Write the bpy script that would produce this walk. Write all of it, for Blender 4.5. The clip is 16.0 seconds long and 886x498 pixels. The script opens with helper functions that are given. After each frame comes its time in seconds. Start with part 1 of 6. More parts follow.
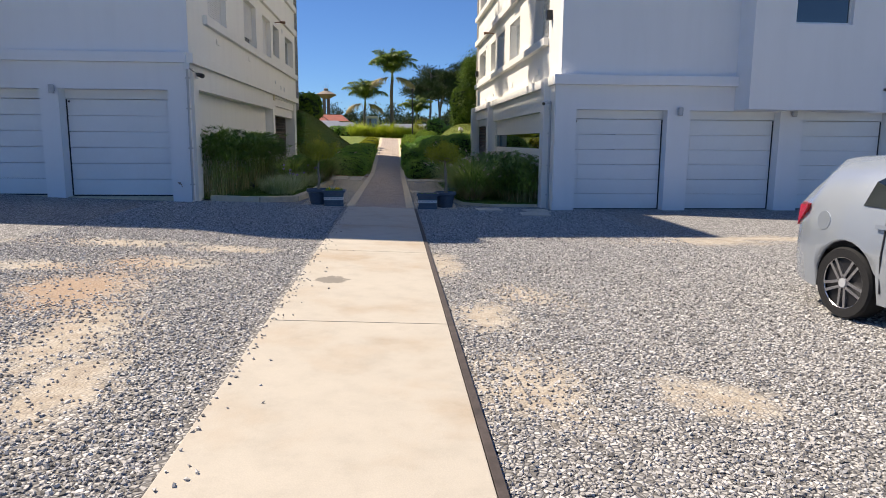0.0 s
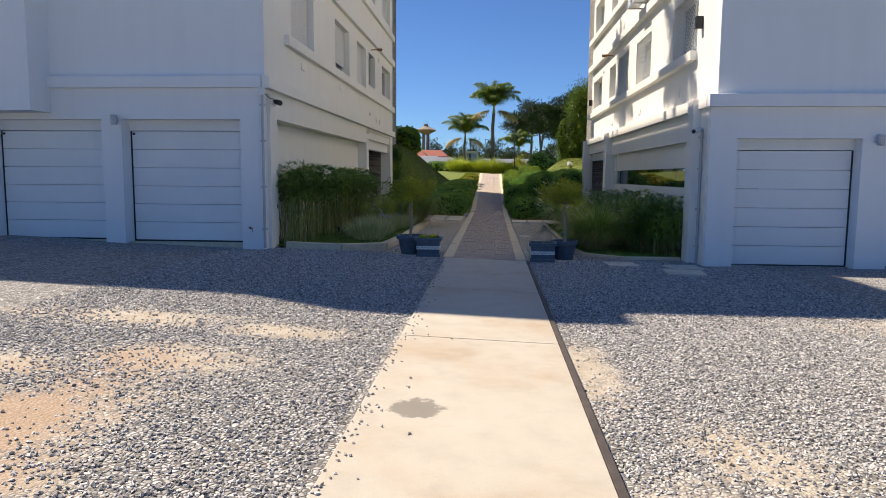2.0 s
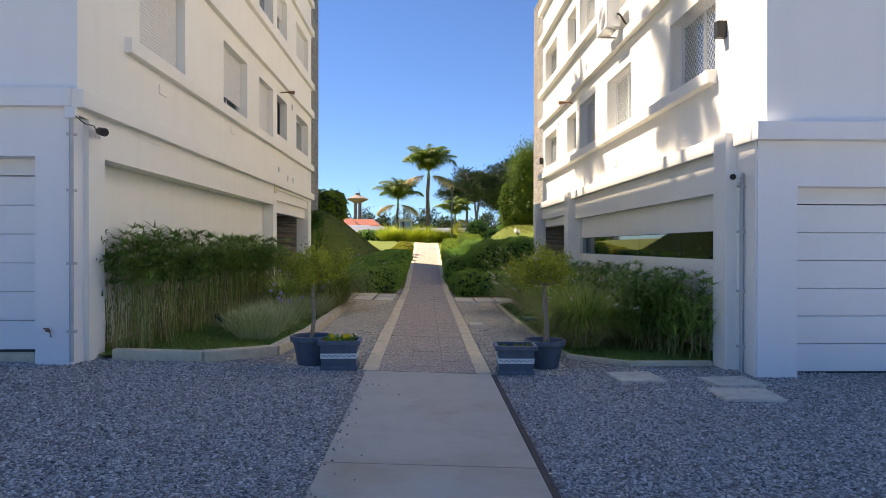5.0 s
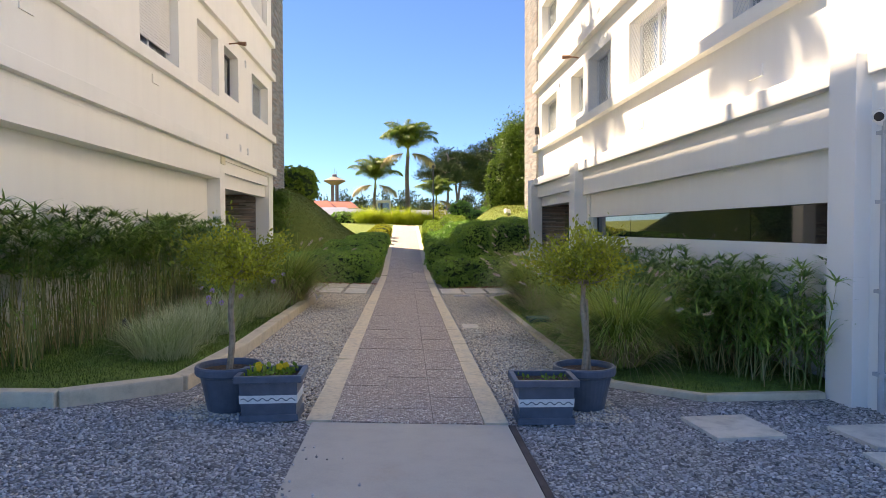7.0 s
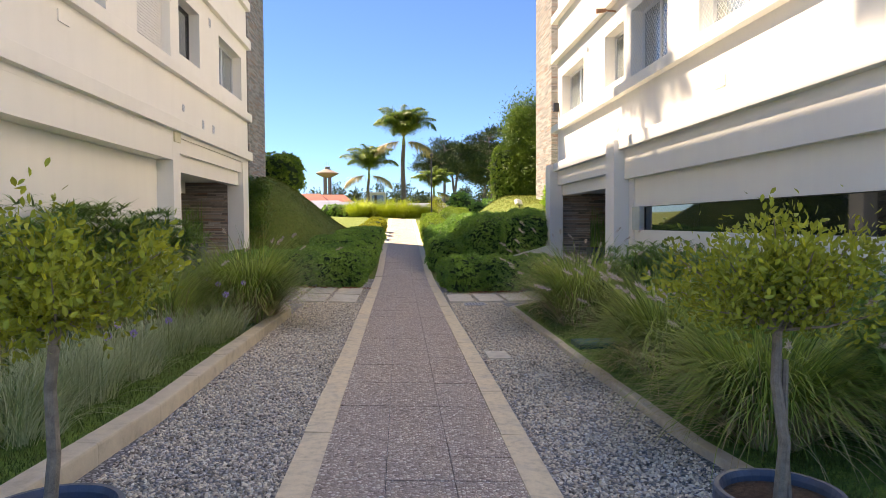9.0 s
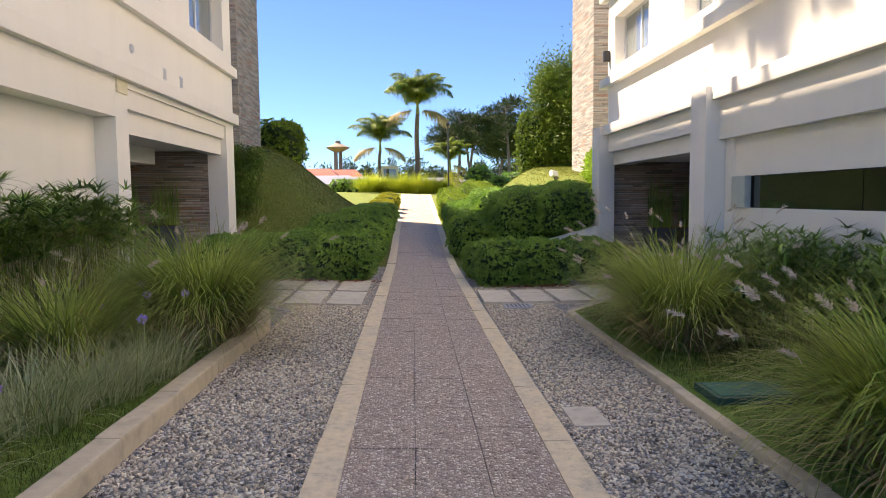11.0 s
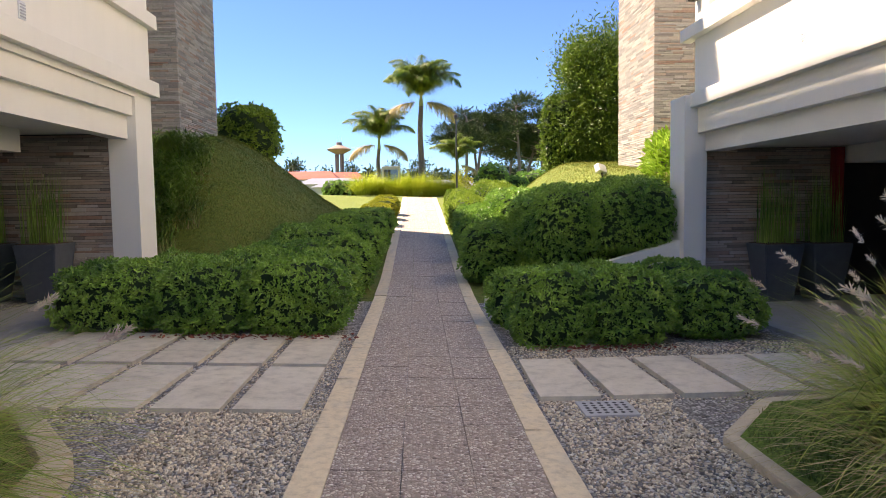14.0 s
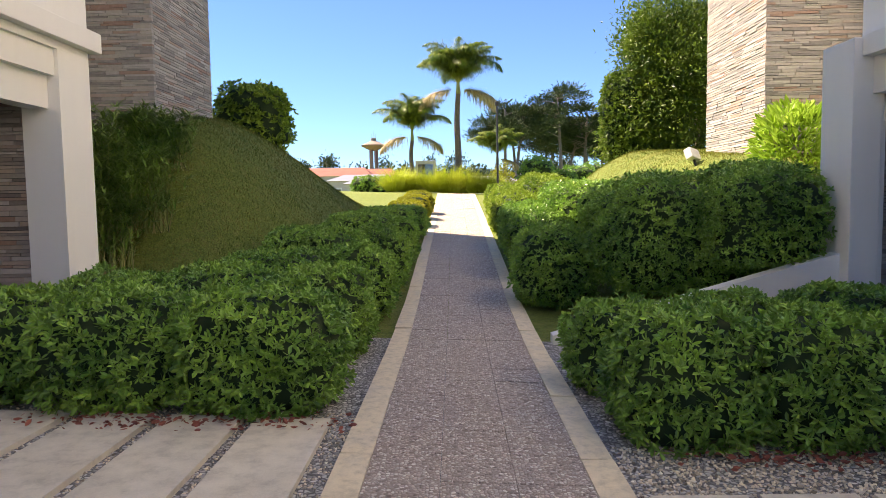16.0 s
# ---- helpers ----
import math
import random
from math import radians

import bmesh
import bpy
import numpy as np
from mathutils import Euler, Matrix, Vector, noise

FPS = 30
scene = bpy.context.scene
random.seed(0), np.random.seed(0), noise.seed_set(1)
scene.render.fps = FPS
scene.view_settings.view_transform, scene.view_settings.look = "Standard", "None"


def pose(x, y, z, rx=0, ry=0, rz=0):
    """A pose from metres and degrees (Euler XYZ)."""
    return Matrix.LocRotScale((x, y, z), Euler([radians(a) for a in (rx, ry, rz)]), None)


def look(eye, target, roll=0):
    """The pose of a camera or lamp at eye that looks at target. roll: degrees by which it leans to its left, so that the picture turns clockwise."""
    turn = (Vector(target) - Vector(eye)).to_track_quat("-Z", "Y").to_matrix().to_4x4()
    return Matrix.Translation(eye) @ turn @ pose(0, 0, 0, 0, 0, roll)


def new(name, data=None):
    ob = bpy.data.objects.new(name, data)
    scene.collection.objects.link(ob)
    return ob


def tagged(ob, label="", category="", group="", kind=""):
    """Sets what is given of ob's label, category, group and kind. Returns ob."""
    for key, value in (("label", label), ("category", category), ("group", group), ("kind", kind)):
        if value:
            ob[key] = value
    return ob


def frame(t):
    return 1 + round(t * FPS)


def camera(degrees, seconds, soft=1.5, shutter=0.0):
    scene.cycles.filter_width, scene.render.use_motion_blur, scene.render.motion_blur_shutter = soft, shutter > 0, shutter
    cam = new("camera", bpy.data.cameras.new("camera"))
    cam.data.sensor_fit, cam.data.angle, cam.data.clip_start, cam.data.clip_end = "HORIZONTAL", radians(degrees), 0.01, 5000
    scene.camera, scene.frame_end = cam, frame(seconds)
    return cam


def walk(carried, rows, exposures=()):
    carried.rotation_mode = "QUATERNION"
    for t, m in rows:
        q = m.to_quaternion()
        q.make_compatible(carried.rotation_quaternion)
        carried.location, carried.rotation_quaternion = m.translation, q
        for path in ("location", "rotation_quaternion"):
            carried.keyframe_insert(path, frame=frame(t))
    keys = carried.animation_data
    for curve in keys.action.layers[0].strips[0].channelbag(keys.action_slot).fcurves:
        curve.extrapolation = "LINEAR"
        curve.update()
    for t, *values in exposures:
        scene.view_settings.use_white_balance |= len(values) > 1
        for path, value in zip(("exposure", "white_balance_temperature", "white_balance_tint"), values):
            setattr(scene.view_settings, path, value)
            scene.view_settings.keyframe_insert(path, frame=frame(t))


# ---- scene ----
cam = camera(66.4, 16.0, 0.6)
METRES, EYE, TILT, LEAN, TURN = 23.4, 1.5, -0.45, 0.0, -4.1
ROWS = [
    (0.0, 0.0, 0.0, 0.0, 0.06, -8.59, -0.43),
    (0.5, -0.0005, 0.0292, 0.0011, 2.68, -8.86, -0.43),
    (1.0, -0.0056, 0.0601, 0.0021, 5.69, -8.86, -0.47),
    (1.5, -0.0116, 0.0906, 0.003, 7.96, -8.52, -0.52),
    (2.0, -0.0172, 0.1211, 0.0028, 8.25, -5.75, -0.47),
    (2.5, -0.0209, 0.1511, 0.0035, 7.79, -1.78, -0.5),
    (3.0, -0.0258, 0.1814, 0.004, 7.06, -0.32, -0.42),
    (3.5, -0.029, 0.2115, 0.0035, 6.3, 0.36, -0.38),
    (4.0, -0.0319, 0.2427, 0.0032, 4.9, 0.49, -0.27),
    (6.5, -0.0423, 0.398, 0.0031, 1.18, -0.93, 0.08),
    (7.0, -0.0449, 0.4286, 0.0029, 0.95, -1.26, 0.16),
    (7.5, -0.0479, 0.4586, 0.0036, 0.79, -1.47, 0.2),
    (8.0, -0.0506, 0.49, 0.0042, 0.62, -1.54, 0.26),
    (8.5, -0.0543, 0.5204, 0.0042, 0.52, -1.57, 0.27),
    (9.0, -0.0576, 0.5506, 0.0033, 0.48, -1.79, 0.33),
    (11.5, -0.073, 0.7099, 0.0054, 1.71, -4.05, 0.69),
    (12.0, -0.0737, 0.743, 0.0052, 1.75, -3.76, 0.78),
    (12.5, -0.0747, 0.7749, 0.006, 1.82, -3.63, 0.86),
    (13.0, -0.076, 0.8067, 0.0052, 1.79, -3.53, 0.86),
    (13.5, -0.0777, 0.8384, 0.0061, 1.83, -3.51, 0.83),
    (14.0, -0.0795, 0.8695, 0.0062, 2.0, -3.56, 0.85),
    (14.5, -0.0814, 0.901, 0.0067, 3.23, -3.7, 0.86),
    (15.0, -0.0836, 0.9325, 0.0067, 4.28, -3.79, 0.86),
    (15.5, -0.0866, 0.9636, 0.007, 5.0, -3.74, 0.87),
    (16.0, -0.0895, 0.9947, 0.0062, 5.03, -3.73, 0.87),
]
walk(cam, [(t, pose(0, 0, EYE, TILT, LEAN, TURN) @ pose(METRES * x, METRES * y, METRES * z, 90 + pitch, roll, yaw)) for t, x, y, z, yaw, pitch, roll in ROWS],
     exposures=((0.0, 1.24, 7500, 12), (2.5, 1.35, 7800, 12), (4.2, 1.68, 8400, 13), (6.5, 2.34, 8900, 16), (9.0, 2.4, 8900, 17), (12.0, 2.42, 8700, 19), (16.0, 2.45, 8700, 19)))

# ---- world, sun, exposure ----
SUN_TO = Vector((-9.45, 4.3, 13.9)).normalized()
SUN_EL = math.asin(SUN_TO.z)
SUN_AZ = math.atan2(SUN_TO.x, SUN_TO.y)
world = bpy.data.worlds.new("sky")
scene.world = world
world.use_nodes = True
wn = world.node_tree
wn.nodes.clear()
sky = wn.nodes.new("ShaderNodeTexSky")
sky.sky_type = "NISHITA"
sky.sun_disc = False
sky.sun_elevation, sky.sun_rotation = SUN_EL, SUN_AZ
sky.air_density, sky.dust_density, sky.ozone_density = 0.9, 0.0, 5.0
sky.altitude = 900
wbg = wn.nodes.new("ShaderNodeBackground")
wbg.inputs["Strength"].default_value = 0.056
wout = wn.nodes.new("ShaderNodeOutputWorld")
tint = wn.nodes.new("ShaderNodeMix")
tint.data_type, tint.blend_type = "RGBA", "MULTIPLY"
tint.inputs[0].default_value, tint.inputs[7].default_value = 1.0, (0.43, 0.67, 1.0, 1)
wn.links.new(sky.outputs[0], tint.inputs[6])
wn.links.new(tint.outputs[2], wbg.inputs[0])
wn.links.new(wbg.outputs[0], wout.inputs[0])
sun_data = bpy.data.lights.new("sun", "SUN")
sun_data.energy, sun_data.angle, sun_data.color = 2.8, radians(0.55), (1.0, 0.955, 0.89)
sun = new("sun", sun_data)
sun.matrix_world = look((0, 0, 60), Vector((0, 0, 60)) - SUN_TO)

# ---- materials ----
def material(name):
    m = bpy.data.materials.new(name)
    m.use_nodes = True
    nt = m.node_tree
    return m, nt, nt.nodes["Principled BSDF"]


def node(nt, kind, **props):
    n = nt.nodes.new(kind)
    for k, v in props.items():
        n.inputs[k.replace("_", " ")].default_value = v
    return n


def ramp(nt, src, stops, mode="LINEAR"):
    r = nt.nodes.new("ShaderNodeValToRGB")
    r.color_ramp.interpolation = mode
    e = r.color_ramp.elements
    while len(e) < len(stops):
        e.new(0.5)
    for el, (p, c) in zip(e, stops):
        el.position, el.color = p, (*c, 1)
    nt.links.new(src, r.inputs[0])
    return r.outputs[0]


def mix(nt, fac, a, b, blend="MIX"):
    n = nt.nodes.new("ShaderNodeMix")
    n.data_type, n.blend_type = "RGBA", blend
    for sock, v in ((n.inputs[0], fac), (n.inputs[6], a), (n.inputs[7], b)):
        if isinstance(v, (int, float)):
            sock.default_value = v
        elif isinstance(v, tuple):
            sock.default_value = (*v, 1)
        else:
            nt.links.new(v, sock)
    return n.outputs[2]


def math_node(nt, op, a, b=0.0, c=0.0):
    n = nt.nodes.new("ShaderNodeMath")
    n.operation = op
    n.use_clamp = False
    for i, v in enumerate((a, b, c)):
        if isinstance(v, (int, float)):
            n.inputs[i].default_value = v
        else:
            nt.links.new(v, n.inputs[i])
    return n.outputs[0]


def position(nt):
    return nt.nodes.new("ShaderNodeNewGeometry").outputs["Position"]


def noise_of(nt, vec, scale, detail=4.0, rough=0.55):
    n = node(nt, "ShaderNodeTexNoise", Scale=scale, Detail=detail, Roughness=rough)
    nt.links.new(vec, n.inputs["Vector"])
    return n.outputs["Fac"]


def bump(nt, bsdf, height, strength, distance=0.01):
    b = node(nt, "ShaderNodeBump", Strength=strength, Distance=distance)
    nt.links.new(height, b.inputs["Height"])
    nt.links.new(b.outputs[0], bsdf.inputs["Normal"])


def simple(name, color, rough=0.5, metal=0.0, vary=0.1, scale=8.0, relief=0.15, dist=0.004):
    """Paint, plastic or metal with two scales of tone variation and slight relief."""
    m, nt, b = material(name)
    p = position(nt)
    n1, n2 = noise_of(nt, p, scale), noise_of(nt, p, scale * 9)
    dark = tuple(c * (1 - vary) for c in color)
    lite = tuple(min(1, c * (1 + vary)) for c in color)
    c1 = ramp(nt, n1, [(0.3, dark), (0.7, lite)])
    c2 = mix(nt, 0.25, c1, ramp(nt, n2, [(0.35, dark), (0.65, lite)]))
    nt.links.new(c2, b.inputs["Base Color"])
    b.inputs["Roughness"].default_value, b.inputs["Metallic"].default_value = rough, metal
    if relief:
        bump(nt, b, n2, relief, dist)
    return m


def stucco(name, color):
    """Painted render: trowel ripple, faint runs of dirt and patches."""
    m, nt, b = material(name)
    p = position(nt)
    sq = node(nt, "ShaderNodeMapping")
    sq.inputs["Scale"].default_value = (1.6, 1.6, 0.18)
    nt.links.new(p, sq.inputs[0])
    runs, patch, fine = noise_of(nt, sq.outputs[0], 2.2, 5), noise_of(nt, p, 0.7, 3), noise_of(nt, p, 55, 3)
    c = ramp(nt, runs, [(0.25, tuple(k * 0.955 for k in color)), (0.55, color)])
    c = mix(nt, 0.3, c, ramp(nt, patch, [(0.35, tuple(k * 0.93 for k in color)), (0.7, color)]))
    nt.links.new(c, b.inputs["Base Color"])
    b.inputs["Roughness"].default_value = 0.78
    both = math_node(nt, "ADD", math_node(nt, "MULTIPLY", fine, 0.4), noise_of(nt, p, 9, 4))
    bump(nt, b, both, 0.25, 0.006)
    return m


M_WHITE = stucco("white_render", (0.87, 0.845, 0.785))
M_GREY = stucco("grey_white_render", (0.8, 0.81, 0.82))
M_DOOR = simple("garage_door_white", (0.76, 0.78, 0.79), 0.45, 0, 0.03, 1.5, 0.05)
M_LINE = simple("shadow_gap_black", (0.03, 0.03, 0.035), 0.7)
M_SHUTTER = simple("roller_shutter", (0.74, 0.73, 0.7), 0.5, 0, 0.04)
M_ALU = simple("white_aluminium", (0.7, 0.71, 0.71), 0.35, 0.2, 0.04)
M_BRONZE = simple("dark_frame", (0.045, 0.04, 0.04), 0.4, 0.3)
M_PIPE = simple("grey_pipe", (0.45, 0.46, 0.47), 0.45)
M_BLACK = simple("black_plastic", (0.012, 0.012, 0.014), 0.5)
M_RUST = simple("rusty_lamp", (0.25, 0.13, 0.08), 0.6, 0.4, 0.4, 30)
M_CREAM = simple("cream_cover", (0.72, 0.66, 0.46), 0.5)
M_CURTAIN = simple("blue_white_curtain", (0.5, 0.6, 0.72), 0.8, 0, 0.12, 3)
M_CLOTH = simple("pale_curtain", (0.55, 0.56, 0.55), 0.85, 0, 0.1, 5)
M_RED = simple("red_door_paint", (0.28, 0.015, 0.015), 0.35)
M_POTGREY = simple("slate_grey_planter", (0.085, 0.1, 0.125), 0.5, 0, 0.15, 10)
M_POTBLUE = simple("blue_grey_pot", (0.075, 0.1, 0.135), 0.42, 0, 0.2, 12)
M_STRIPE = simple("pale_stripe", (0.72, 0.72, 0.69), 0.6, 0, 0.12, 20)
M_SOIL = simple("soil", (0.13, 0.085, 0.055), 0.95, 0, 0.5, 40, 1.0, 0.02)
M_BARK = simple("grey_bark", (0.32, 0.25, 0.175), 0.9, 0, 0.4, 25, 0.8, 0.01)
M_PALMBARK = simple("palm_trunk", (0.17, 0.14, 0.12), 0.9, 0, 0.35, 14, 0.8, 0.03)
M_YELLOW = simple("yellow_petals", (0.85, 0.55, 0.01), 0.6)
M_LILAC = simple("lilac_petals", (0.5, 0.36, 0.7), 0.6)
M_RUSSET = simple("clay_tile_roof", (0.3, 0.09, 0.06), 0.8, 0, 0.2, 1.0)
M_FARWALL = simple("pale_far_wall", (0.5, 0.48, 0.45), 0.8, 0, 0.1, 0.5)
M_FARROOF = simple("grey_metal_roof", (0.26, 0.27, 0.29), 0.45, 0.2, 0.1, 0.4)
M_TOWER = simple("tower_concrete", (0.26, 0.21, 0.17), 0.85, 0, 0.15, 0.8)


def glass(name, tint, rough=0.03):
    m, nt, b = material(name)
    b.inputs["Base Color"].default_value = (*tint, 1)
    b.inputs["Roughness"].default_value = rough
    b.inputs["Transmission Weight"].default_value = 0.85
    b.inputs["IOR"].default_value = 1.5
    return m


M_GLASS = glass("window_glass", (0.7, 0.78, 0.8))
m, nt, b = material("dark_tinted_glass")
b.inputs["Base Color"].default_value = (0.012, 0.016, 0.014, 1)
b.inputs["Roughness"].default_value, b.inputs["IOR"].default_value = 0.03, 2.1
M_DARKGLASS = m


def concrete(name, color, stain, rough=0.85, scale=1.0, mottle=0.45):
    m, nt, b = material(name)
    p = position(nt)
    big, mid, fine = noise_of(nt, p, 0.8 * scale, 5, 0.6), noise_of(nt, p, 4 * scale, 5, 0.65), noise_of(nt, p, 120, 2)
    c = ramp(nt, big, [(0.3, color), (0.5, tuple(k * 0.93 for k in color)), (0.72, stain)])
    c = mix(nt, mottle, c, ramp(nt, mid, [(0.3, tuple(k * 0.52 for k in color)), (0.5, color), (0.75, tuple(min(1, k * 1.25) for k in color))]))
    c = mix(nt, 0.2, c, ramp(nt, fine, [(0.3, tuple(k * 0.6 for k in color)), (0.7, color)]))
    nt.links.new(c, b.inputs["Base Color"])
    b.inputs["Roughness"].default_value = rough
    bump(nt, b, math_node(nt, "ADD", fine, math_node(nt, "MULTIPLY", mid, 2.0)), 0.25, 0.004)
    return m


M_SLAB = concrete("smooth_concrete_slab", (0.54, 0.49, 0.41), (0.4, 0.28, 0.17), 0.8, 1.0, 0.22)
nt = M_SLAB.node_tree
b = nt.nodes["Principled BSDF"]
p = position(nt)
sep = nt.nodes.new("ShaderNodeSeparateXYZ")
nt.links.new(p, sep.inputs[0])
ex = math_node(nt, "DIVIDE", math_node(nt, "ADD", sep.outputs[0], 0.66), 0.2)
ey = math_node(nt, "DIVIDE", math_node(nt, "SUBTRACT", sep.outputs[1], 7.05), 0.22)
d = math_node(nt, "SUBTRACT", 1.0, math_node(nt, "ADD", math_node(nt, "MULTIPLY", ex, ex), math_node(nt, "MULTIPLY", ey, ey)))
d = math_node(nt, "ADD", d, math_node(nt, "MULTIPLY", math_node(nt, "SUBTRACT", noise_of(nt, p, 9, 5, 0.7), 0.5), 2.2))
f = ramp(nt, d, [(0.15, (0, 0, 0)), (0.4, (0.75, 0.75, 0.75))])
old = b.inputs["Base Color"].links[0].from_socket
nt.links.new(mix(nt, f, old, (0.16, 0.145, 0.125)), b.inputs["Base Color"])
M_BORDER = concrete("ochre_concrete_border", (0.78, 0.66, 0.47), (0.46, 0.44, 0.41), 0.9, 4.5, 0.55)
M_KERB = concrete("kerb_concrete", (0.66, 0.57, 0.42), (0.36, 0.31, 0.23), 0.9, 2.0)
M_PAVER = concrete("grey_paver", (0.68, 0.63, 0.53), (0.42, 0.37, 0.29), 0.9, 2.0, 0.55)
M_PORCH = concrete("porch_floor", (0.45, 0.43, 0.4), (0.4, 0.37, 0.33), 0.5, 1.0)


def pebbly(name, cell, colors, mortar, depth, wet=0.8, patches=None):
    """Loose or set stones: a cell pattern with its own tone a stone."""
    m, nt, b = material(name)
    p = position(nt)
    v = node(nt, "ShaderNodeTexVoronoi", Scale=1.0 / cell)
    nt.links.new(p, v.inputs["Vector"])
    v2 = node(nt, "ShaderNodeTexVoronoi", Scale=1.0 / cell)
    v2.feature = "DISTANCE_TO_EDGE"
    nt.links.new(p, v2.inputs["Vector"])
    tone = nt.nodes.new("ShaderNodeSeparateColor")
    nt.links.new(v.outputs["Color"], tone.inputs[0])
    stops = [(i / max(1, len(colors) - 1), c) for i, c in enumerate(colors)]
    c = ramp(nt, tone.outputs[0], stops)
    gap = ramp(nt, v2.outputs["Distance"], [(0.02, (0, 0, 0)), (0.16, (1, 1, 1))])
    c = mix(nt, gap, mortar, c)
    c = mix(nt, 0.12, c, ramp(nt, noise_of(nt, p, 1.3, 5), [(0.3, tuple(k * 0.75 for k in colors[1])), (0.7, tuple(min(1, k * 1.2) for k in colors[1]))]), "MIX")
    h = math_node(nt, "MULTIPLY", math_node(nt, "MINIMUM", v2.outputs["Distance"], 0.3), 3.0)
    if patches:
        c, h = patches(nt, p, c, h)
    nt.links.new(c, b.inputs["Base Color"])
    b.inputs["Roughness"].default_value = wet
    bump(nt, b, h, 0.9, depth)
    return m


# centre, half sizes and slant of the worn places
SAND = ((-2.95, 6.5, 0.75, 1.3, 0), (-2.35, 5.1, 0.55, 1.5, 0.1), (-1.95, 4.0, 0.4, 1.1, 0.1), (-2.75, 7.9, 0.9, 0.7, 0), (-3.9, 7.5, 0.7, 0.4, 0), (-3.8, 9.2, 1.7, 0.5, 0),
        (-2.2, 9.0, 0.9, 0.35, 0), (1.35, 6.6, 0.5, 0.7, 0.3), (0.78, 5.8, 0.4, 0.7, 0), (0.85, 4.1, 0.5, 0.9, 0), (1.93, 3.8, 0.42, 0.4, 0.4),
        (4.5, 10.2, 1.9, 0.5, 0), (5.9, 10.5, 1.5, 0.4, 0), (0.6, 8.2, 0.3, 1.2, 0))


def sandy(nt, p, c, h):
    """Sand and clay worn through the gravel, in drifts with ragged edges."""
    sep = nt.nodes.new("ShaderNodeSeparateXYZ")
    nt.links.new(p, sep.inputs[0])
    warp = math_node(nt, "MULTIPLY", math_node(nt, "SUBTRACT", noise_of(nt, p, 2.2, 8, 0.75), 0.5), 2.4)
    grain = math_node(nt, "MULTIPLY", math_node(nt, "SUBTRACT", noise_of(nt, p, 14, 4, 0.7), 0.5), 1.6)
    total = None
    for x, y, rx, ry, turn in SAND:
        dx, dy = math_node(nt, "SUBTRACT", sep.outputs[0], x), math_node(nt, "SUBTRACT", sep.outputs[1], y)
        ex = math_node(nt, "DIVIDE", math_node(nt, "ADD", dx, math_node(nt, "MULTIPLY", dy, turn)), rx)
        ey = math_node(nt, "DIVIDE", dy, ry)
        d = math_node(nt, "SUBTRACT", 1.0, math_node(nt, "SQRT", math_node(nt, "ADD", math_node(nt, "MULTIPLY", ex, ex), math_node(nt, "MULTIPLY", ey, ey))))
        total = d if total is None else math_node(nt, "MAXIMUM", total, d)
    f = math_node(nt, "ADD", math_node(nt, "ADD", total, warp), grain)
    fac = ramp(nt, f, [(0.0, (0, 0, 0)), (0.65, (0.86, 0.86, 0.86))])
    ox, oy = math_node(nt, "ADD", sep.outputs[0], 3.1), math_node(nt, "SUBTRACT", sep.outputs[1], 6.5)
    o = math_node(nt, "SUBTRACT", 1.0, math_node(nt, "SQRT", math_node(nt, "ADD", math_node(nt, "MULTIPLY", ox, ox), math_node(nt, "MULTIPLY", math_node(nt, "MULTIPLY", oy, oy), 0.14))))
    of = ramp(nt, math_node(nt, "ADD", o, math_node(nt, "MULTIPLY", warp, 0.5)), [(0.1, (0, 0, 0)), (0.7, (1, 1, 1))])
    sand = ramp(nt, noise_of(nt, p, 5, 6, 0.7), [(0.3, (0.34, 0.27, 0.2)), (0.5, (0.47, 0.4, 0.31)), (0.75, (0.6, 0.55, 0.47))])
    sand = mix(nt, of, sand, (0.4, 0.275, 0.18))
    return mix(nt, fac, c, sand), math_node(nt, "MULTIPLY", h, math_node(nt, "SUBTRACT", 1.0, math_node(nt, "MULTIPLY", fac, 0.75)))


GRAVELS = [(0.085, 0.08, 0.074), (0.44, 0.425, 0.405), (0.64, 0.62, 0.59), (0.23, 0.22, 0.21), (0.82, 0.79, 0.75)]
M_GRAVEL = pebbly("yard_gravel", 0.032, GRAVELS, (0.1, 0.095, 0.09), 0.014, 0.85, sandy)
M_EXPOSED = pebbly("exposed_aggregate_tile", 0.021, [(0.17, 0.125, 0.1), (0.78, 0.65, 0.55), (0.44, 0.34, 0.28), (0.98, 0.93, 0.83), (0.7, 0.57, 0.48), (0.24, 0.18, 0.15)], (0.38, 0.295, 0.24), 0.012, 0.8)

m, nt, b = material("loose_stone")
rnd = nt.nodes.new("ShaderNodeNewGeometry").outputs["Random Per Island"]
c = ramp(nt, rnd, [(i / 4, GRAVELS[i]) for i in range(5)])
nt.links.new(mix(nt, 0.12, c, ramp(nt, noise_of(nt, position(nt), 90, 3), [(0.3, (0.2, 0.2, 0.2)), (0.7, (0.5, 0.49, 0.47))])), b.inputs["Base Color"])
b.inputs["Roughness"].default_value = 0.85
M_STONE = m
m, nt, b = material("garden_stone")
rnd = nt.nodes.new("ShaderNodeNewGeometry").outputs["Random Per Island"]
c = ramp(nt, rnd, [(i / 4, (min(0.95, q[0] * 1.55), min(0.9, q[1] * 1.36), min(0.78, q[2] * 1.1))) for i, q in enumerate(GRAVELS)])
nt.links.new(c, b.inputs["Base Color"])
b.inputs["Roughness"].default_value = 0.85
M_GARDENSTONE = m


